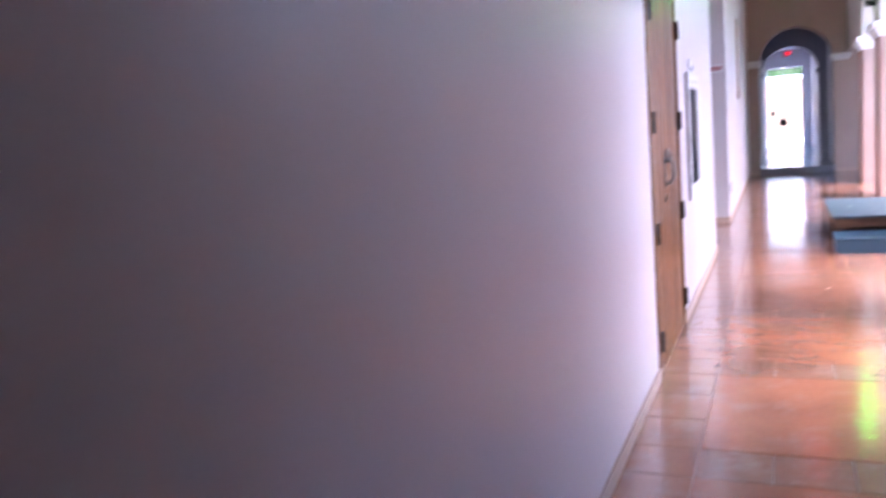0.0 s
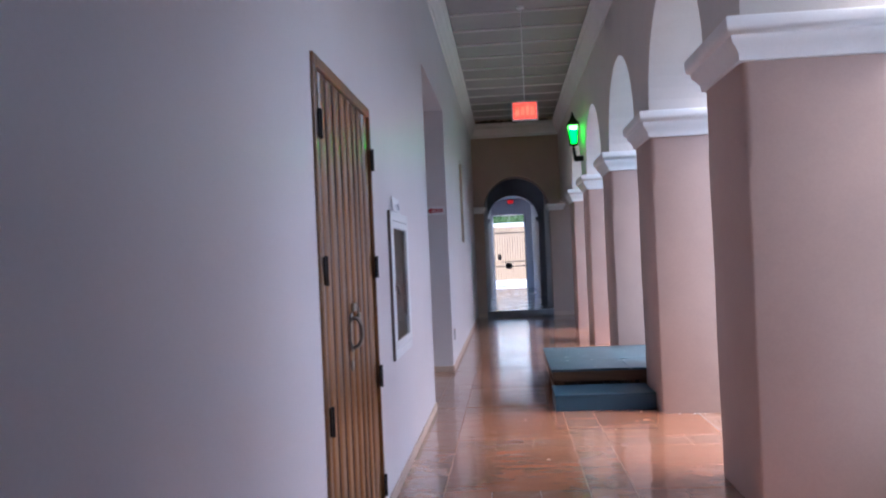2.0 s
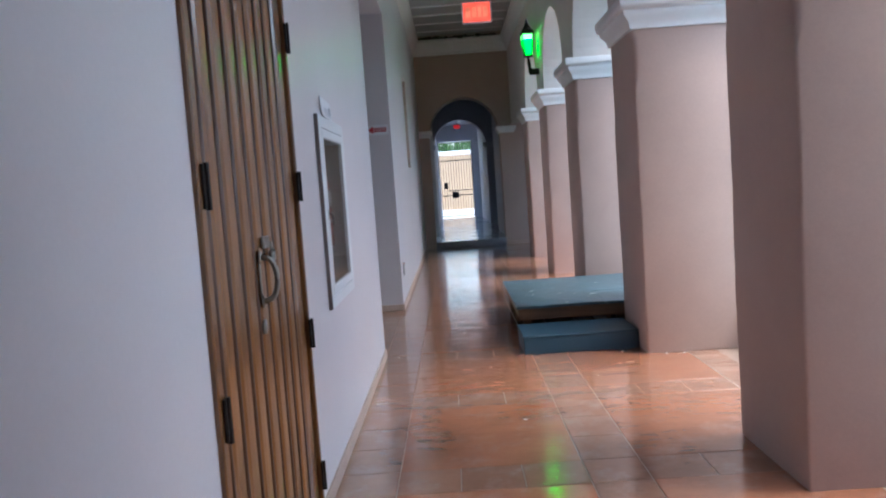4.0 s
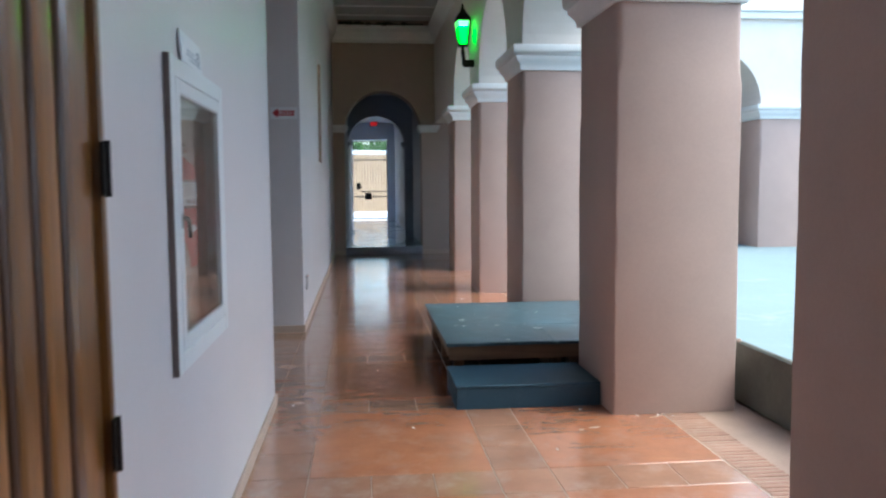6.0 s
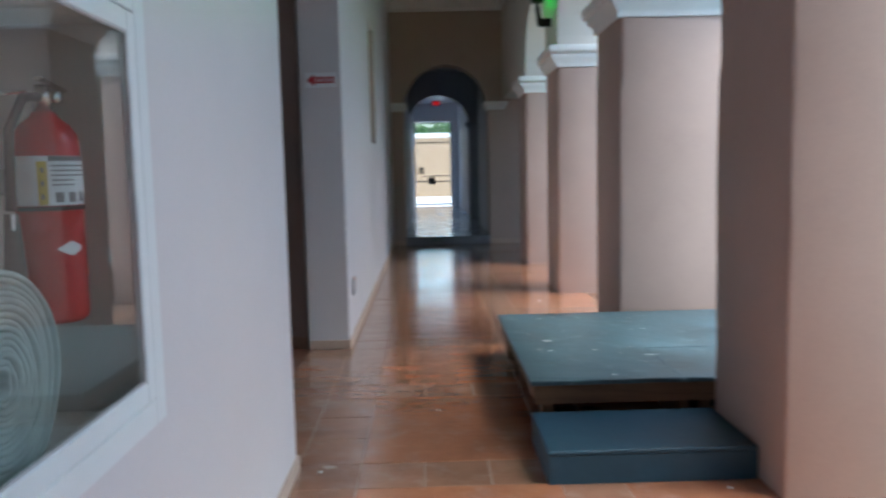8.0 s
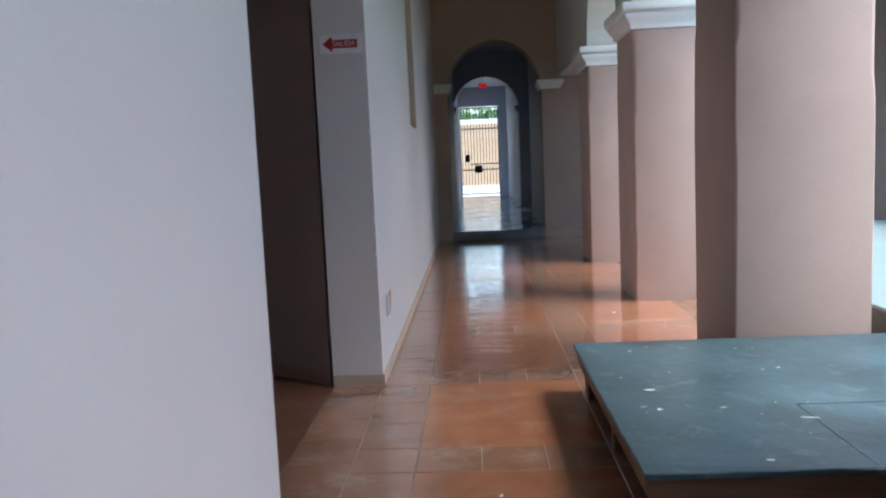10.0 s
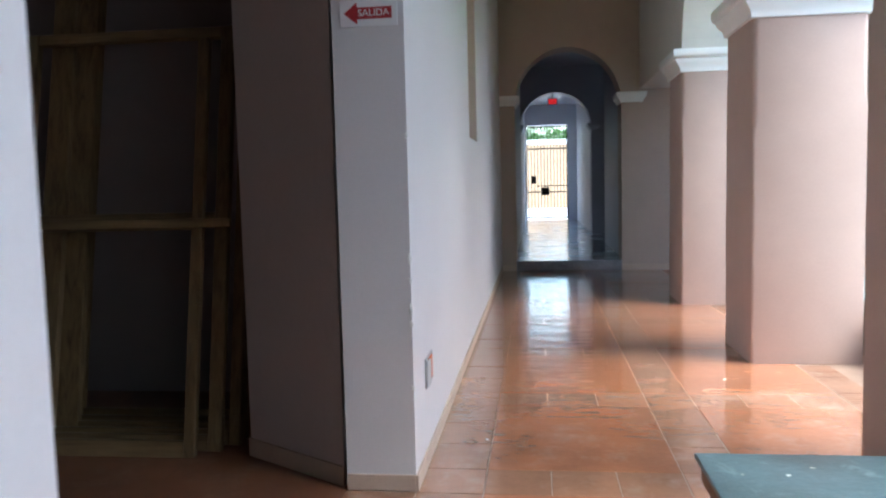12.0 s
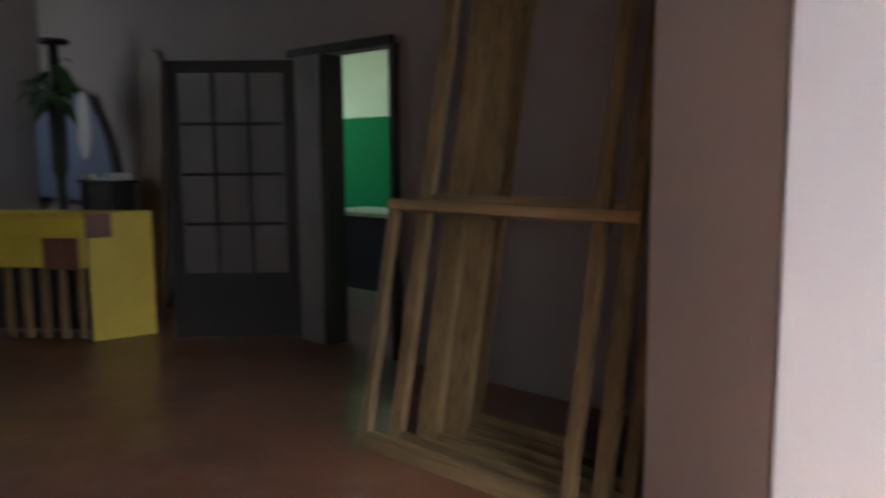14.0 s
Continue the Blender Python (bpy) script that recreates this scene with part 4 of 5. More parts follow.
def salida_sign():
    e = thing("exit_arrow_sign", (-0.762, OPEN_N, 2.01), "white plastic sign with a red arrow lettered SALIDA", "sign")
    y = OPEN_N
    part("plate", box(-0.885, -0.640, y - 0.006, y - 0.001, 2.011, 2.121, 0.001), PAPER, e)
    zc = 2.066
    pts = [(-0.868, 0, zc), (-0.812, 0, zc + 0.046), (-0.812, 0, zc + 0.024), (-0.664, 0, zc + 0.024), (-0.664, 0, zc - 0.024), (-0.812, 0, zc - 0.024), (-0.812, 0, zc - 0.046)]
    part("arrow", add_prism(bm_new(), pts, (0, y - 0.0085, 0), (0, y - 0.0062, 0)), SIGNRED, e, "red arrow")
    me = text_mesh("SALIDA", 0.041)
    me.materials.append(PAPER)
    ob = new("lettering", me)
    ob.matrix_basis = pose(-0.741, y - 0.0095, zc, 90, 0, 0)
    ob.parent = e
    ob.matrix_parent_inverse = parent_world(e).inverted()
    ob["label"] = "white letters SALIDA"


salida_sign()


def socket():
    e = thing("wall_socket", (XL, 10.36, 0.37), "open white wall socket box with orange inside", "socket")
    for bm in frame_of(XL + 0.0005, XL + 0.008, 10.24, 10.46, 0.362, 0.508, 0.012, 0.002):
        part("plate_edge", bm, COVER, e)
    m = Matrix.Translation((XL + 0.0085, 10.238, 0.435)) @ Matrix.Rotation(radians(-2), 4, "Z") @ Matrix.Rotation(radians(-3), 4, "X")
    part("cover", box(0, 0.006, 0.0, 0.098, -0.064, 0.064, 0.002, m), COVER, e, "loose white cover plate")
    part("box", box(XL + 0.0006, XL + 0.0095, 10.345, 10.4475, 0.38, 0.49, 0.002), ORANGE, e, "orange inside of the box")


socket()
rng = random.Random(21)
chips = [(0.74, 0.02), (0.80, 0.035), (0.93, 0.02), (1.02, 0.03), (1.55, 0.016), (0.46, 0.015)]
for z, s in chips:
    bm = bm_new()
    bmesh.ops.create_icosphere(bm, subdivisions=2, radius=1.0)
    for v in bm.verts:
        v.co *= 1 + 0.6 * noise.noise(v.co * 2.1 + Vector((z * 9, 0, 0)))
    bmesh.ops.transform(bm, matrix=Matrix.Translation((XL - 0.004, OPEN_N + 0.004, z)) @ Matrix.Diagonal((0.009, 0.009, s, 1)), verts=bm.verts[:])
    tagged(part("chipped_plaster", bm, WHITE), "rough white chip on the worn wall corner", "plaster chip", "chips on the wall corner")


def exit_sign():
    y = 9.85
    e = thing("hanging_exit_sign", (0.435, y, 3.15), "lit red exit sign hung on a thin rod", "exit sign")
    part("housing", box(0.27, 0.60, y - 0.02, y + 0.02, 3.15, 3.39, 0.006), PAPER, e, "pale sign housing")
    part("face", box(0.285, 0.585, y - 0.0235, y - 0.0205, 3.165, 3.375), REDGLOW, e, "glowing red face")
    for i, (a, b) in enumerate(((0.315, 0.365), (0.385, 0.43), (0.45, 0.485), (0.505, 0.555))):
        part("letter_bar", box(a, b, y - 0.0265, y - 0.024, 3.215, 3.325), REDBAR, e, "blurred paler letter")
    part("rod", add_cyl(bm_new(), (0.435, y, 3.391), (0.435, y, 4.60), 0.006, None, 8), PAPER, e)
    part("rose", add_cyl(bm_new(), (0.435, y, 4.575), (0.435, y, 4.60), 0.05, None, 16), PAPER, e)


exit_sign()


def wall_lantern():
    x, y = 1.285, 12.745
    e = thing("wall_lantern", (XR, y, 2.93), "black iron wall lantern with glowing green glass", "lantern")
    z0, z1 = 3.22, 3.51
    w0, w1 = 0.052, 0.082
    part("arm", add_tube(bm_new(), [(x + 0.02, y, 2.95), (x + 0.012, y, 3.05), (x, y, 3.14), (x, y, z0 - 0.03)], 0.026, 8), IRON, e, "", True)
    part("backplate", box(x + 0.01, XR - 0.001, y - 0.03, y + 0.03, 2.93, 3.02, 0.006), IRON, e)

    def ring(w, z):
        return [(x - w, y - w, z), (x + w, y - w, z), (x + w, y + w, z), (x - w, y + w, z)]
    a, b = ring(w0, z0), ring(w1, z1)
    for i in range(4):
        m0, m1 = (Vector(a[j]).lerp(Vector(b[j]), 0.74) for j in (i, (i + 1) % 4))
        p = [a[i], a[(i + 1) % 4], m1, m0]
        c = (Vector(p[0]) + Vector(p[1])) / 2 - Vector((x, y, z0))
        part("pane", add_prism(bm_new(), p, (0, 0, 0), tuple(-c.normalized() * 0.004)), GREENGLOW, e, "glowing green pane")
        part("upper_pane", add_prism(bm_new(), [m0, m1, b[(i + 1) % 4], b[i]], (0, 0, 0), tuple(-c.normalized() * 0.004)), PALEGLOW, e, "paler glowing top of the pane")
        part("corner_bar", add_tube(bm_new(), [a[i], b[i]], 0.012, 6), IRON, e)
    part("bottom", box(x - w0 - 0.014, x + w0 + 0.012, y - w0 - 0.012, y + w0 + 0.012, z0 - 0.03, z0 - 0.002, 0.004), IRON, e)
    part("collar", box(x - w1 - 0.012, x + w1 + 0.012, y - w1 - 0.012, y + w1 + 0.012, z1 + 0.004, z1 + 0.025, 0.004), IRON, e)
    bm = bm_new()
    bmesh.ops.create_cone(bm, cap_ends=True, segments=4, radius1=(w1 + 0.02) * 1.414, radius2=0.035, depth=0.12,
                          matrix=Matrix.Translation((x, y, z1 + 0.086)) @ Matrix.Rotation(radians(45), 4, "Z"))
    part("roof", bm, IRON, e)
    part("finial", lathe([(0.03, 0), (0.03, 0.02), (0.012, 0.035), (0.02, 0.055), (0.004, 0.085)], (x, y, z1 + 0.146), 12), IRON, e, "", True)


wall_lantern()


def rubble(x, seed):
    rng = random.Random(seed)
    bm = bm_new()
    bmesh.ops.create_icosphere(bm, subdivisions=2, radius=1.0)
    for v in bm.verts:
        v.co *= 1 + 0.5 * noise.noise(v.co * 1.7 + Vector((seed, 0, 0)))
    sx = rng.uniform(0.07, 0.15)
    bmesh.ops.transform(bm, matrix=Matrix.Translation((x, YE - 0.075, 4.595)) @ Matrix.Diagonal((sx, 0.06, rng.uniform(0.02, 0.06), 1)), verts=bm.verts[:])
    return tagged(part("plaster_rubble", bm, RUBBLE), "dark crumbled plaster lying on the end cornice", "rubble", "rubble on the cornice")


for i in range(11):
    rubble(-0.35 + i * 0.145 + 0.03 * math.sin(i * 5), i)


# ---- street gate and the view beyond ----
def street_gate():
    y = Y3 + 0.15
    x0, x1, z0, z1 = -0.38, 0.88, FP, 3.06
    e = thing("street_gate", ((x0 + x1) / 2, y, z0), "closed black iron bar gate with lock box to the street", "gate")
    for z in (z0 + 0.08, 1.02, 2.35, z1 - 0.04):
        part("rail", box(x0 + 0.003, x1 - 0.003, y - 0.012, y + 0.012, z - 0.02, z + 0.02, 0.003), IRON, e)
    k = 13
    for i in range(k):
        x = x0 + 0.035 + (x1 - x0 - 0.07) * i / (k - 1)
        part("bar", add_cyl(bm_new(), (x, y, z0 + 0.1), (x, y, z1 - 0.06), 0.0125, None, 6), IRON, e)
    part("stile", box(x1 - 0.05, x1 - 0.004, y - 0.03, y - 0.0125, z0 + 0.01, z1 - 0.003, 0.003), IRON, e)
    part("lock_box", box(0.06, 0.30, y - 0.07, y - 0.0125, 0.92, 1.16, 0.02), IRON, e, "black lock box")
    part("latch_plate", box(-0.25, -0.10, y - 0.06, y - 0.0125, 1.28, 1.52, 0.01), IRON, e, "dark latch plate")
    part("bolt", box(-0.10, 0.88, y - 0.04, y - 0.013, 1.19, 1.225, 0.004), IRON, e, "long slide bolt")
    for z in (0.4, 2.0, 2.75):
        part("hinge", box(x1 - 0.05, x1 + 0.04, y - 0.075, y - 0.031, z - 0.06, z + 0.06, 0.01), IRON, e)


street_gate()


def far_exit_sign():
    e = thing("small_red_sign", (0.30, Y2 + 0.2, 3.06), "small lit red sign hung in the passage arch", "exit sign")
    part("housing", box(0.20, 0.40, Y2 + 0.18, Y2 + 0.21, 3.07, 3.20, 0.004), BLACKISH, e)
    part("face", box(0.21, 0.39, Y2 + 0.175, Y2 + 0.179, 3.08, 3.19), REDGLOW_FAR, e, "glowing red face")
    part("rod", add_cyl(bm_new(), (0.3, Y2 + 0.195, 3.201), (0.3, Y2 + 0.195, 3.44), 0.006, None, 8), BLACKISH, e)


far_exit_sign()
boxes("pavement_street", STREET, "bright pale street paving beyond the gate", "pavement", [(-30, 30, Y3 + 0.35, 60, -0.119, 0.13)])
bm = bm_new()
add_box(bm, -14, 14, 42.5, 42.9, 0.13, 3.0)
structure("wall_street", bm, OCHRE, "weathered ochre street wall", "wall")
boxes("trim_street_coping", WHITE, "pale coping on the street wall", "coping", [(-14, 14, 42.42, 42.98, 3.0, 3.22, 0.03)])


def tree(x, y, h, r, seed):
    e = thing("street_tree", (x, y, 0), "leafy green tree behind the street wall", "tree", "trees behind the street wall")
    rng = random.Random(seed)
    bm = bm_new()
    add_cyl(bm, (x, y, 0), (x + 0.1, y, h * 0.55), 0.22, 0.13, 10)
    for i in range(6):
        a = rng.uniform(0, 6.28)
        add_cyl(bm, (x + 0.1, y, h * (0.4 + 0.03 * i)), (x + r * 0.7 * math.cos(a), y + r * 0.7 * math.sin(a), h * rng.uniform(0.65, 0.9)), 0.08, 0.03, 7)
    part("trunk", bm, BARK, e)
    verts, faces = [], []
    blobs = [(rng.gauss(0, 0.5) * r, rng.gauss(0, 0.4) * r, h * rng.uniform(0.55, 0.95), rng.uniform(0.25, 0.45) * r) for _ in range(14)]
    for _ in range(3600):
        bx, by, bz, br = rng.choice(blobs)
        d = Vector((rng.gauss(0, 1), rng.gauss(0, 1), rng.gauss(0, 1))).normalized() * br * rng.uniform(0.6, 1.1)
        c = Vector((x + bx, y + by, bz)) + d
        q = Euler((rng.uniform(0, 6), rng.uniform(0, 6), rng.uniform(0, 6))).to_matrix()
        s = rng.uniform(0.07, 0.15)
        k = len(verts)
        verts += [tuple(c + q @ Vector(v) * s) for v in ((-1, 0, 0), (0, -0.4, 0.1), (1, 0, 0), (0, 0.4, 0.1))]
        faces.append((k, k + 1, k + 2, k + 3))
    me = bpy.data.meshes.new("crown")
    me.from_pydata(verts, [], faces)
    me.materials.append(LEAF)
    ob = new("crown", me)
    ob.parent = e
    ob.matrix_parent_inverse = parent_world(e).inverted()


for i, (tx, ty, th, tr) in enumerate(((1.9, 47.5, 3.9, 2.0), (-2.6, 50.5, 3.7, 2.0), (5.5, 52, 4.2, 2.4), (-7, 52, 4.2, 2.4), (0.2, 53.5, 4.0, 2.1))):
    tree(tx, ty, th, tr, 30 + i)

# ---- side room things ----


def lath_frame(x0, x1, y, h, lean, cross, w=0.06, wide=None, right=None, past=0.0):
    """A raw-pine frame leaning back against those behind it; right: the height of its right upright; past: how far the top rail runs on."""
    e = thing("timber_frame", ((x0 + x1) / 2, y, 0), "tall raw pine frame leaning in a stack against the wall", "frame", "leaning timber frames")
    m = Matrix.Translation((0, y, 0.0)) @ Matrix.Rotation(-radians(lean), 4, "X")
    t = 0.045
    part("upright", box(x0, x0 + (wide or w), 0, t, 0, h, 0.004, m), RAW, e)
    part("upright", box(x1 - w, x1, 0.002 if past else 0, t, 0, right or h, 0.004, m), RAW, e)
    part("bottom_rail", box(x0 + (wide or w) + 0.0005, x1 - w - 0.0005, 0.002, t, 0, 0.085, 0.004, m), RAWX, e)
    part("top_rail", box(x0 + (wide or w) + 0.0005, x1 - w - 0.0005, 0.002, t, h - 0.06, h, 0.004, m), RAWX, e)
    if past:
        part("nailed_rail", box(x0 + 0.01, x1 + past, -0.018, 0.0005, h - 0.055, h - 0.008, 0.003, m), RAWX, e)
    if cross:
        part("cross_rail", box(x0 + (wide or w) + 0.0005, x1 - w - 0.0005, 0.004, t, cross, cross + 0.05, 0.004, m), RAWX, e)
    return e


lath_frame(-3.03, -1.80, 10.24, 1.225, 11.5, 0, right=2.20, past=0.16)
lath_frame(-2.92, -1.70, 10.34, 2.28, 11.5, 1.20, 0.075)
lath_frame(-2.83, -1.64, 10.44, 2.60, 11.5, 0, 0.06, 0.13)
lath_frame(-2.78, -1.62, 10.55, 2.70, 11.5, 0, 0.06, 0.16)
lath_frame(-2.95, -1.60, 10.66, 2.85, 11.5, 0)
lath_frame(-2.80, -1.58, 10.80, 2.90, 11.3, 0)


def paned_door():
    """The open glazed leaf, hinged on the doorway's west jamb."""
    e = thing("glazed_door", (-5.08, 11.46, 0), "open dark wooden glazed door leaf with twelve panes", "door")
    ang = math.atan2(10.80 - 11.46, -5.86 + 5.17)
    m = Matrix.Translation((-5.08, 11.46, 0)) @ Matrix.Rotation(ang, 4, "Z")
    L, H = 0.96, 2.12
    part("stile", box(0.0, 0.085, -0.02, 0.02, 0.02, H, 0.003, m), BROWNWOOD, e)
    part("stile", box(L - 0.085, L, -0.02, 0.02, 0.02, H, 0.003, m), BROWNWOOD, e)
    part("top_rail", box(0.0855, L - 0.0855, -0.02, 0.02, H - 0.09, H, 0.003, m), BROWNWOOD, e)
    part("bottom_panel", box(0.0855, L - 0.0855, -0.018, 0.018, 0.02, 0.52, 0.003, m), BROWNWOOD, e)
    n, k = 3, 4
    w, hh = (L - 0.171) / n, (H - 0.09 - 0.52) / k
    for i in range(1, n):
        part("glazing_bar", box(0.0855 + w * i - 0.014, 0.0855 + w * i + 0.014, -0.015, 0.015, 0.521, H - 0.091, 0.002, m), BROWNWOOD, e)
    for j in range(1, k):
        for i in range(n):
            part("glazing_bar", box(0.0855 + w * i + 0.0145, 0.0855 + w * (i + 1) - 0.0145, -0.014, 0.014, 0.52 + hh * j - 0.012, 0.52 + hh * j + 0.012, 0.002, m), BROWNWOOD, e)
    for i in range(n):
        for j in range(k):
            p = part("pane", box(0.0855 + w * i + 0.012, 0.0855 + w * (i + 1) - 0.012, -0.003, 0.003, 0.52 + hh * j + 0.01, 0.52 + hh * (j + 1) - 0.01, 0, m), DOORGLASS, e, "dim grey glass")
            p.visible_shadow = False


paned_door()
e = thing("door_frame", (-4.65, 11.49, 0), "dark wooden frame round the back room doorway", "door frame", "", "structure")
part("head", box(-5.17, -4.03, 11.455, 11.495, 2.14, 2.20, 0.003), BROWNWOOD, e)
part("jamb", box(-4.05, -3.99, 11.455, 11.495, 0, 2.139, 0.003), BROWNWOOD, e)
part("post", box(-5.04, -4.78, 11.44, 11.495, 0, 2.139, 0.004), POST, e, "white painted post, greyed for the room's shade")
part("leaf_edge", box(-4.778, -4.72, 11.452, 11.63, 0, 2.135, 0.003), BROWNWOOD, e, "dark inner door edge")


def back_room_table():
    e = thing("back_room_table", (-5.9, 13.1, 0), "small table with a pale top in the back room", "table")
    part("tabletop", box(-6.6, -5.45, 12.85, 13.5, 0.82, 0.86, 0.005), MINT, e)
    for x in (-6.55, -5.5):
        for y in (12.9, 13.44):
            part("leg", box(x - 0.025, x + 0.025, y - 0.025, y + 0.025, 0, 0.8195, 0.003), MINT, e)
    part("panel", box(-6.5, -5.53, 12.95, 12.97, 0.08, 0.8195, 0.003), BROWNWOOD, e, "dark front panel")


back_room_table()


def yellow_counter():
    """A counter with a canted front; local u runs along the front from its near corner, v towards the back."""
    h = 0.99
    A, B = Vector((-6.10, 10.80)), Vector((-6.195, 10.33))
    d = Vector((-0.80, -0.60))
    L = 1.9
    e = thing("yellow_counter", (-6.9, 10.2, 0), "yellow painted wooden counter with a slatted front", "counter")
    m = Matrix(((d.x, d.y, 0, B.x), (d.y, -d.x, 0, B.y), (0, 0, 1, 0), (0, 0, 0, 1)))
    end = B + d * L
    endb = end + Vector((d.y, -d.x)) * 0.5
    foot = [(*p, 0) for p in (A, B, end, endb)]
    part("top", add_prism(bm_new(), foot, (0, 0, h - 0.03), (0, 0, h)), YELLOW, e)
    a3 = (A - B).normalized()
    n3 = Vector((-a3.y, a3.x)) * 0.03
    part("end_panel", add_prism(bm_new(), [(*B, 0), (*A, 0), (*(A + n3), 0), (*(B + n3), 0)], (0, 0, 0), (0, 0, h - 0.0305)), YELLOW, e)
    part("upper_rail", box(0.032, L, -0.012, 0.02, 0.818, h - 0.031, 0.004, m), YELLOW, e)
    part("lower_rail", box(0.032, L, 0.004, 0.03, 0.572, 0.8175, 0.004, m), YELLOW, e)
    for i in range(12):
        u = 0.05 + i * 0.15
        part("slat", box(u, u + 0.062, 0.006, 0.028, 0.02, 0.5715, 0.003, m), RAW, e, "bare wooden slat")
    # Black sheet behind the slats stands in for shade inside the counter.
    part("back_panel", box(0.05, L, 0.30, 0.32, 0.02, h - 0.031, 0.003, m), BLACKISH, e, "black sheet for the shaded inside")
    o = Vector((a3.y, -a3.x)) * 0.013
    c0, c1 = B - a3 * 0.02 + o, B + a3 * 0.17 + o
    part("panel", add_prism(bm_new(), [(*c0, 0), (*c1, 0), (*(c1 - o * 0.85), 0), (*(c0 - o * 0.85), 0)], (0, 0, 0.80), (0, 0, 0.985)), DARKRED, e, "brown-red patch")
    part("panel", box(0.08, 0.36, -0.024, 0.0035, 0.56, 0.80, 0.004, m), DARKRED, e, "brown-red patch")
    return e


yellow_counter()


def potted_plant():
    c = (-8.15, 10.93, 0)
    e = thing("potted_plant", c, "leafy green plant on a tall dark stand with a disc top", "plant")
    part("stand", lathe([(0.13, 0), (0.13, 0.03), (0.05, 0.06), (0.045, 1.2), (0.075, 1.3), (0.085, 2.0), (0.05, 2.1), (0.045, 2.48)], c), BLACKISH, e, "tall dark stand", True)
    part("top_disc", lathe([(0.05, 2.481), (0.14, 2.49), (0.15, 2.51), (0.14, 2.53), (0.03, 2.54)], c), BLACKISH, e, "dark round top", True)
    rng = random.Random(8)
    for i in range(30):
        a, rise = rng.uniform(1.6, 6.6) if i % 5 else rng.uniform(0, 6.28), rng.uniform(-0.2, 0.7)
        L, w = rng.uniform(0.28, 0.62), rng.uniform(0.04, 0.075)
        z0 = rng.uniform(1.95, 2.3)
        d = Vector((math.cos(a), math.sin(a) * 0.5, 0))
        s = Vector((-math.sin(a), math.cos(a), 0))
        bm = bm_new()
        rows = []
        for j in range(7):
            u = j / 6
            p = Vector((c[0], c[1], z0)) + d * (0.04 + L * u) + Vector((0, 0, rise * L * u - 0.5 * L * u * u))
            ww = w * math.sin(math.pi * min(u * 0.9 + 0.08, 1))
            rows.append([bm.verts.new(p - s * ww), bm.verts.new(p + Vector((0, 0, -0.012))), bm.verts.new(p + s * ww)])
        for r, t in zip(rows, rows[1:]):
            bm.faces.new((r[0], r[1], t[1], t[0]))
            bm.faces.new((r[1], r[2], t[2], t[1]))
        part("leaf", bm, PLANT, e, "", True)


potted_plant()
e = thing("display_board", (-8.9, 11.38, 0), "rounded blue-grey display board with a pale oval", "board")
pts = [(-9.15 + 1.1 * math.cos(math.pi * i / 20), 0, 0.95 + 1.25 * math.sin(math.pi * i / 20)) for i in range(21)]
part("panel", add_prism(bm_new(), pts, (0, 11.40, 0), (0, 11.44, 0)), NAVY, e)
pts = [(-8.62 + 0.17 * math.cos(math.pi * i / 12), 0, 1.74 + 0.36 * math.sin(math.pi * i / 12)) for i in range(24)]
part("oval", add_prism(bm_new(), pts, (0, 11.38, 0), (0, 11.397, 0)), COVER, e, "pale oval plate")
part("stand_leg", box(-10.0, -9.94, 11.40, 11.44, 0, 0.949, 0.004), BLACKISH, e)
part("stand_leg", box(-8.4, -8.34, 11.40, 11.44, 0, 0.949, 0.004), BLACKISH, e)


def side_shelf():
    e = thing("side_table", (-7.75, 11.2, 0), "dark wooden sideboard carrying white papers", "sideboard")
    part("body", box(-8.1, -7.46, 11.09, 11.33, 0.05, 1.16, 0.006), BROWNWOOD, e)
    part("top", box(-8.14, -7.38, 11.07, 11.34, 1.1605, 1.19, 0.004), BROWNWOOD, e)
    for x in (-8.05, -7.47):
        for y in (11.13, 11.29):
            part("foot", box(x - 0.03, x + 0.03, y - 0.03, y + 0.03, 0, 0.0495), BROWNWOOD, e)


side_shelf()
rng = random.Random(3)
for i, x in enumerate((-8.02, -7.84, -7.66, -7.49)):
    m = pose(x, 11.20, 1.1915, 0, 0, rng.uniform(-15, 15))
    tagged(part("paper_stack", box(-0.07, 0.07, -0.1, 0.1, 0, rng.uniform(0.02, 0.08), 0.002, m), PAPER), "white papers stacked on the dark sideboard", "papers", "papers on the sideboard")
e = thing("brown_panel", (-7.40, 11.36, 0), "tall round-topped brown wooden panel leaning on the wall", "panel")
bm = bm_new()
pts = [(-0.21, 0, 0), (0.21, 0, 0)] + [(0.21 * math.cos(math.pi * i / 12), 0, 2.2 + 0.21 * math.sin(math.pi * i / 12)) for i in range(13)]
add_prism(bm, pts, (0, 0, 0), (0, 0.03, 0))
bmesh.ops.transform(bm, matrix=pose(-7.28, 11.37, 0.0, -2, 0, 0), verts=bm.verts[:])
part("board", bm, TALLPANEL, e)


# ---- small debris and fittings ----
rng = random.Random(17)
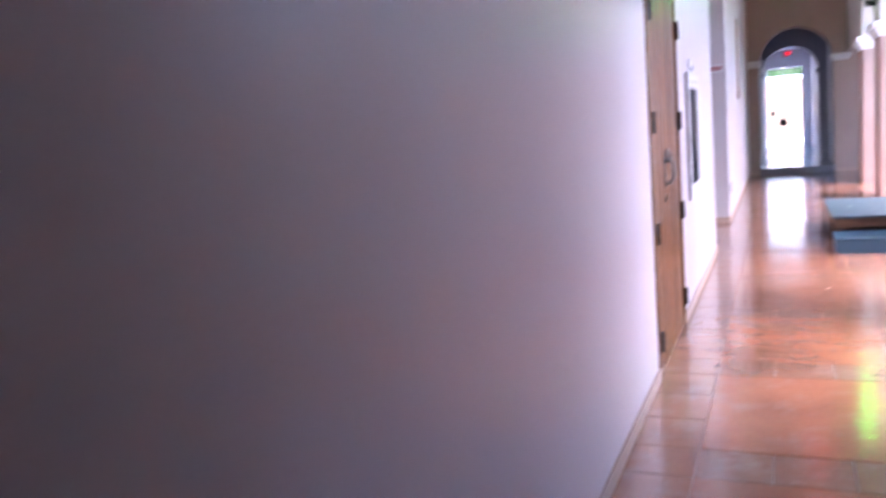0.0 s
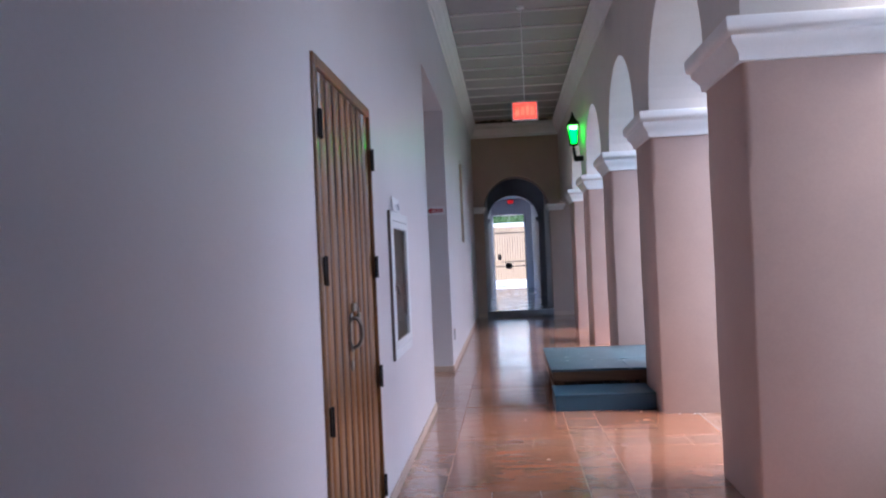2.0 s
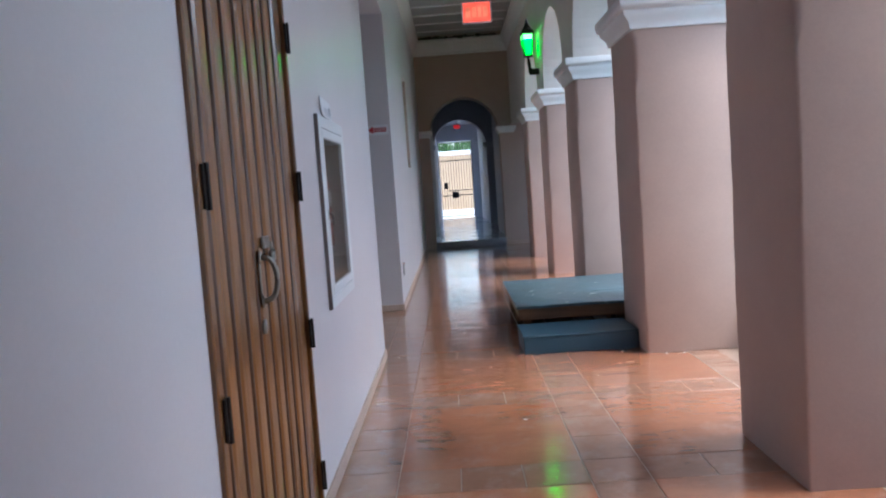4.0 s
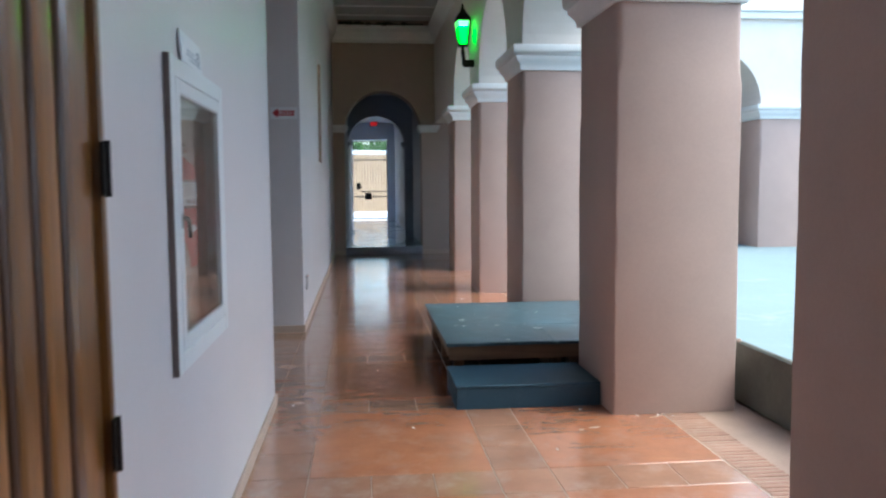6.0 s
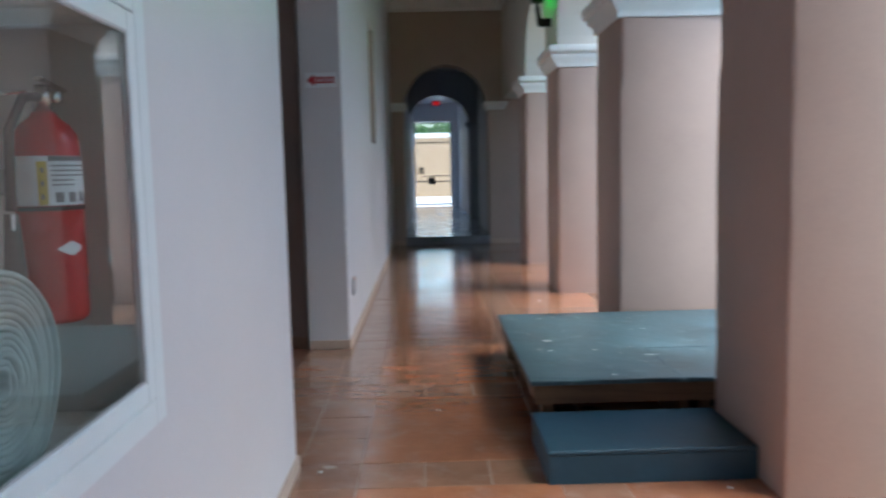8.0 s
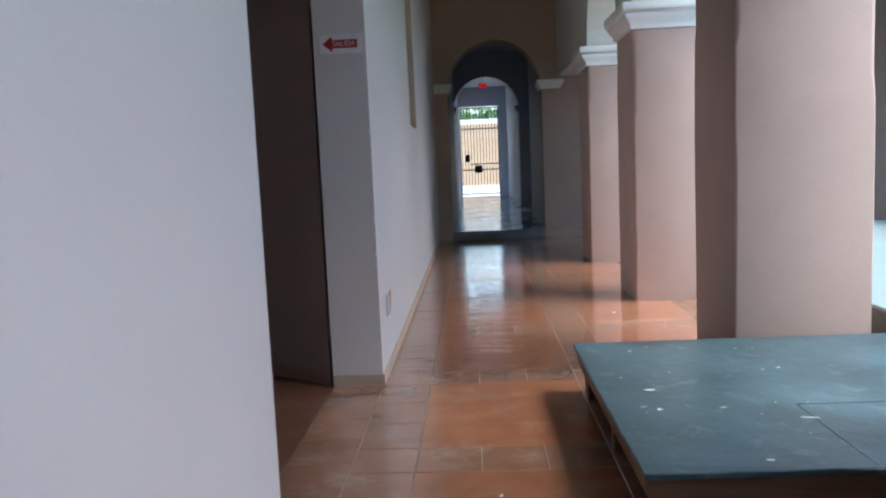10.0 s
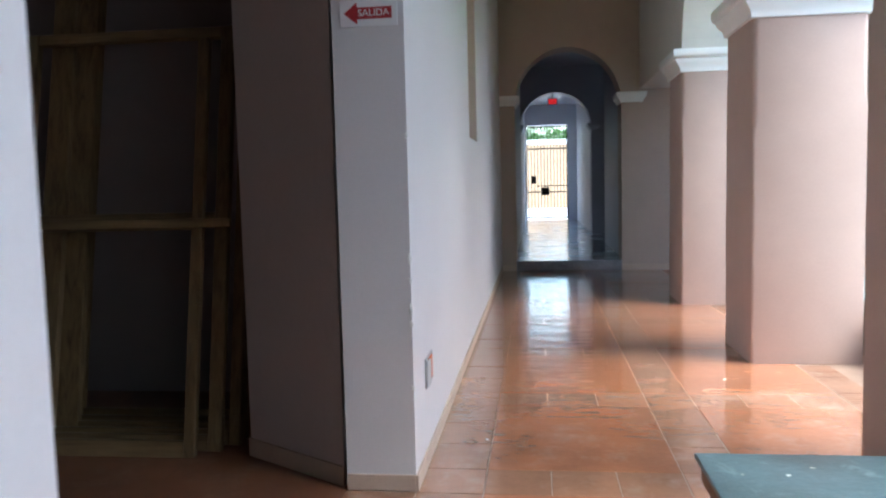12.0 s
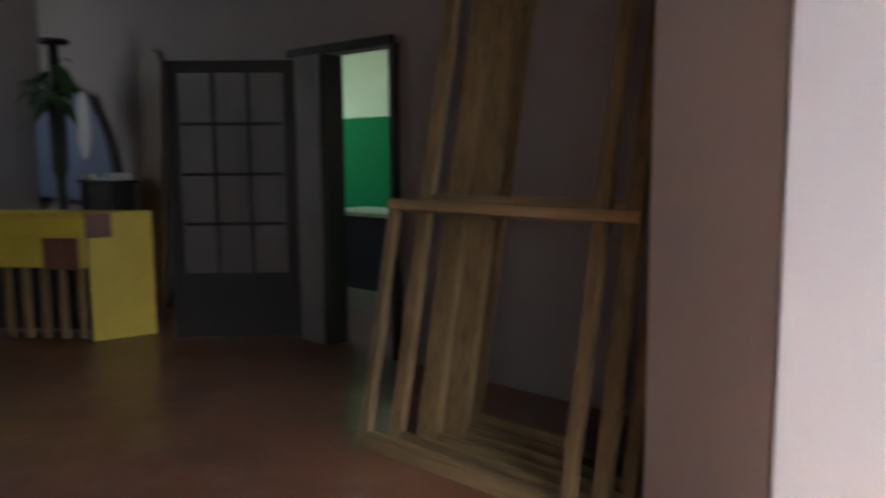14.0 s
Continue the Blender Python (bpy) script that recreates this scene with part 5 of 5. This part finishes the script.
for x, y in ((0.23, 6.81), (1.27, 7.05), (1.57, 6.885), (1.70, 6.88), (1.785, 6.86), (-0.50, 7.36), (0.05, 8.25), (0.36, 5.45), (-0.35, 10.6), (0.95, 6.35), (1.15, 11.9)):
    bm = bm_new()
    bmesh.ops.create_icosphere(bm, subdivisions=1, radius=1.0)
    for v in bm.verts:
        v.co *= 1 + 0.5 * noise.noise(v.co * 1.9 + Vector((x * 7, y, 0)))
    s = rng.uniform(0.004, 0.009)
    bmesh.ops.transform(bm, matrix=Matrix.Translation((x, y, 0.002)) @ Matrix.Rotation(rng.uniform(0, 3), 4, "Z") @ Matrix.Diagonal((s * 1.7, s, s * 0.4, 1)), verts=bm.verts[:])
    tagged(part("plaster_crumb", bm, FLAKE), "tiny white plaster crumb on the tile floor", "crumb", "crumbs on the floor")
for x, y, w, d in ((1.25, 6.69, 0.03, 0.012), (1.17, 6.66, 0.014, 0.008), (1.72, 6.875, 0.09, 0.006), (-0.47, 7.42, 0.03, 0.018)):
    bm = bm_new()
    bmesh.ops.create_icosphere(bm, subdivisions=3, radius=1.0)
    for v in bm.verts:
        v.co.xy *= 1 + 0.9 * noise.noise(v.co * 2.4 + Vector((x * 11, y * 5, 0)))
    bmesh.ops.transform(bm, matrix=Matrix.Translation((x, y, 0.0006)) @ Matrix.Rotation(rng.uniform(-0.5, 0.5), 4, "Z") @ Matrix.Diagonal((w, d, 0.0012, 1)), verts=bm.verts[:])
    tagged(part("plaster_smear", bm, SMEAR), "thin pale plaster smear on the tile floor", "plaster smear", "smears on the floor")
for y, w in ((6.42, 0.03), (5.85, 0.02), (6.0, 0.012), (7.1, 0.02)):
    bm = bm_new()
    bmesh.ops.create_icosphere(bm, subdivisions=2, radius=1.0)
    for v in bm.verts:
        v.co *= 1 + 0.5 * noise.noise(v.co * 1.9 + Vector((y * 7, y, 0)))
    bmesh.ops.transform(bm, matrix=Matrix.Translation((2.31, y, 0.395)) @ Matrix.Diagonal((0.014, w, 0.012, 1)), verts=bm.verts[:])
    tagged(part("mortar_crumb", bm, SMEAR), "pale mortar crumb stuck on the court kerb", "crumb", "crumbs on the kerb")

# ---- floor pieces ----
BAND_W, BX = 0.295, (XL, -0.32, 0.57, 0.845, 1.735)
BAND_C = [4.585 + 1.36 * k for k in range(-7, 11)]
SLABS = {}


def slab(w, d, t=0.012):
    """A floor piece with softened edges, its top at zero; alike pieces share one mesh."""
    key = (round(w, 3), round(d, 3))
    if key not in SLABS:
        bm = box(-w / 2, w / 2, -d / 2, d / 2, -t, 0)
        top = [e for e in bm.edges if all(v.co.z > -1e-6 for v in e.verts)]
        bmesh.ops.bevel(bm, geom=top, offset=0.0018, segments=1, affect="EDGES")
        SLABS[key] = bm
        me = bpy.data.meshes.new("tile")
        bm.to_mesh(me)
        bm.free()
        SLABS[key] = me
    return SLABS[key]


def clad(me, material):
    key = (me.name, material.name)
    if key not in SLABS:
        c = me.copy()
        c.materials.append(material)
        SLABS[key] = c
    return SLABS[key]


floor = structure("floor", box(XT, 2.29, -5.0, YE - 0.001, -0.02, -0.0028), GROUT, "glossy terracotta floor of orange panels framed by brown tiles", "floor")
rng = random.Random(12)
J = 0.0042


def lay(name, x0, x1, y0, y1, material):
    if min(x1 - x0, y1 - y0) < 0.03:
        return
    ob = new(name, clad(slab(x1 - x0 - J, y1 - y0 - J), material))
    ob.matrix_basis = pose((x0 + x1) / 2, (y0 + y1) / 2, rng.uniform(-0.0008, 0.0008), rng.uniform(-0.12, 0.12), rng.uniform(-0.12, 0.12), 0)
    ob.parent = floor


def run(name, x0, x1, y0, y1, n, along_y, material):
    for i in range(n):
        a, b = i / n, (i + 1) / n
        if along_y:
            lay(name, x0, x1, y0 + (y1 - y0) * a, y0 + (y1 - y0) * b, material)
        else:
            lay(name, x0 + (x1 - x0) * a, x0 + (x1 - x0) * b, y0, y1, material)


for c, nxt in zip(BAND_C, BAND_C[1:] + [YE + BAND_W / 2]):
    b0, b1, p1 = c - BAND_W / 2, c + BAND_W / 2, min(nxt - BAND_W / 2, YE)
    if b1 > YE:
        continue
    lay("tile", BX[0], BX[1], b0, b1, BAND)
    run("tile", BX[1], BX[2], b0, b1, 3, False, BAND)
    lay("tile", BX[2], BX[3], b0, b1, BAND)
    run("tile", BX[3], BX[4], b0, b1, 3, False, BAND)
    run("tile", BX[0], BX[1], b1, p1, 3, True, BAND)
    lay("panel", BX[1], BX[2], b1, p1, TILE)
    run("tile", BX[2], BX[3], b1, p1, 3, True, BAND)
    lay("panel", BX[3], BX[4], b1, p1, TILE)

# threshold of the side room
run("tile", XT, XL, ROOM_Y0 + 0.014, OPEN_N - 0.014, 8, True, BAND)

# brick edging under the arches
edging = structure("floor_brick_edging", box(BX[4], 2.295, -4.0, YE - 0.001, -0.02, -0.005), MORTAR, "worn brick edging between the piers and the kerb", "brick edging")
BR = slab(0.205, 0.028)
bm = bm_new()
far = []
for col in range(1):
    x = BX[4] + 0.115 + col * 0.218
    y = -3.9
    while y < YE - 0.1:
        inside = any(p - 0.03 < y < p + PIER_D + 0.03 for p in PIERS)
        if not inside:
            if 4.9 < y < 7.0:
                ob = new("brick", clad(BR, BRICK))
                ob.matrix_basis = pose(x, y, rng.uniform(-0.002, 0.002), rng.uniform(-0.6, 0.6), rng.uniform(-0.6, 0.6), rng.uniform(-0.8, 0.8))
                ob.parent = edging
            else:
                far.append((x, y))
        y += 0.044
for x, y in far:
    add_box(bm, x - 0.1025, x + 0.1025, y - 0.014, y + 0.014, -0.0045, rng.uniform(-0.002, 0.002))
tagged(part("bricks", bm, BRICK, edging), kind="stuff")

# side room floor, tiles and joints darkened for the room's shade
floor_room = structure("floor_room", box(-10.0, XT - 0.001, 3.2, 14.5, -0.02, -0.006), GROUTDIM, "terracotta tile floor of the side room, shade in its colour", "floor")
vs, fs = [], []
def quad(x0, x1, y0, y1, z=0.0):
    k = len(vs)
    vs.extend([(x0 + 0.003, y0 + 0.003, z), (x1 - 0.003, y0 + 0.003, z), (x1 - 0.003, y1 - 0.003, z), (x0 + 0.003, y1 - 0.003, z)])
    fs.append((k, k + 1, k + 2, k + 3))


y = 3.2
while y < 11.49:
    x = XT
    while x > -10.0:
        quad(max(x - 0.89, -10.0), x, y, min(y + 0.89, 11.5))
        x -= 0.89
    y += 0.89
k = len(vs)
vs += [(-9.4, 11.5, 0), (-3.3, 11.5, 0), (-3.3, 14.48, 0), (-9.4, 14.48, 0)]
fs.append((k, k + 1, k + 2, k + 3))
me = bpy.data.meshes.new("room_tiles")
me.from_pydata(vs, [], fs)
me.materials.append(ROOMTILE)
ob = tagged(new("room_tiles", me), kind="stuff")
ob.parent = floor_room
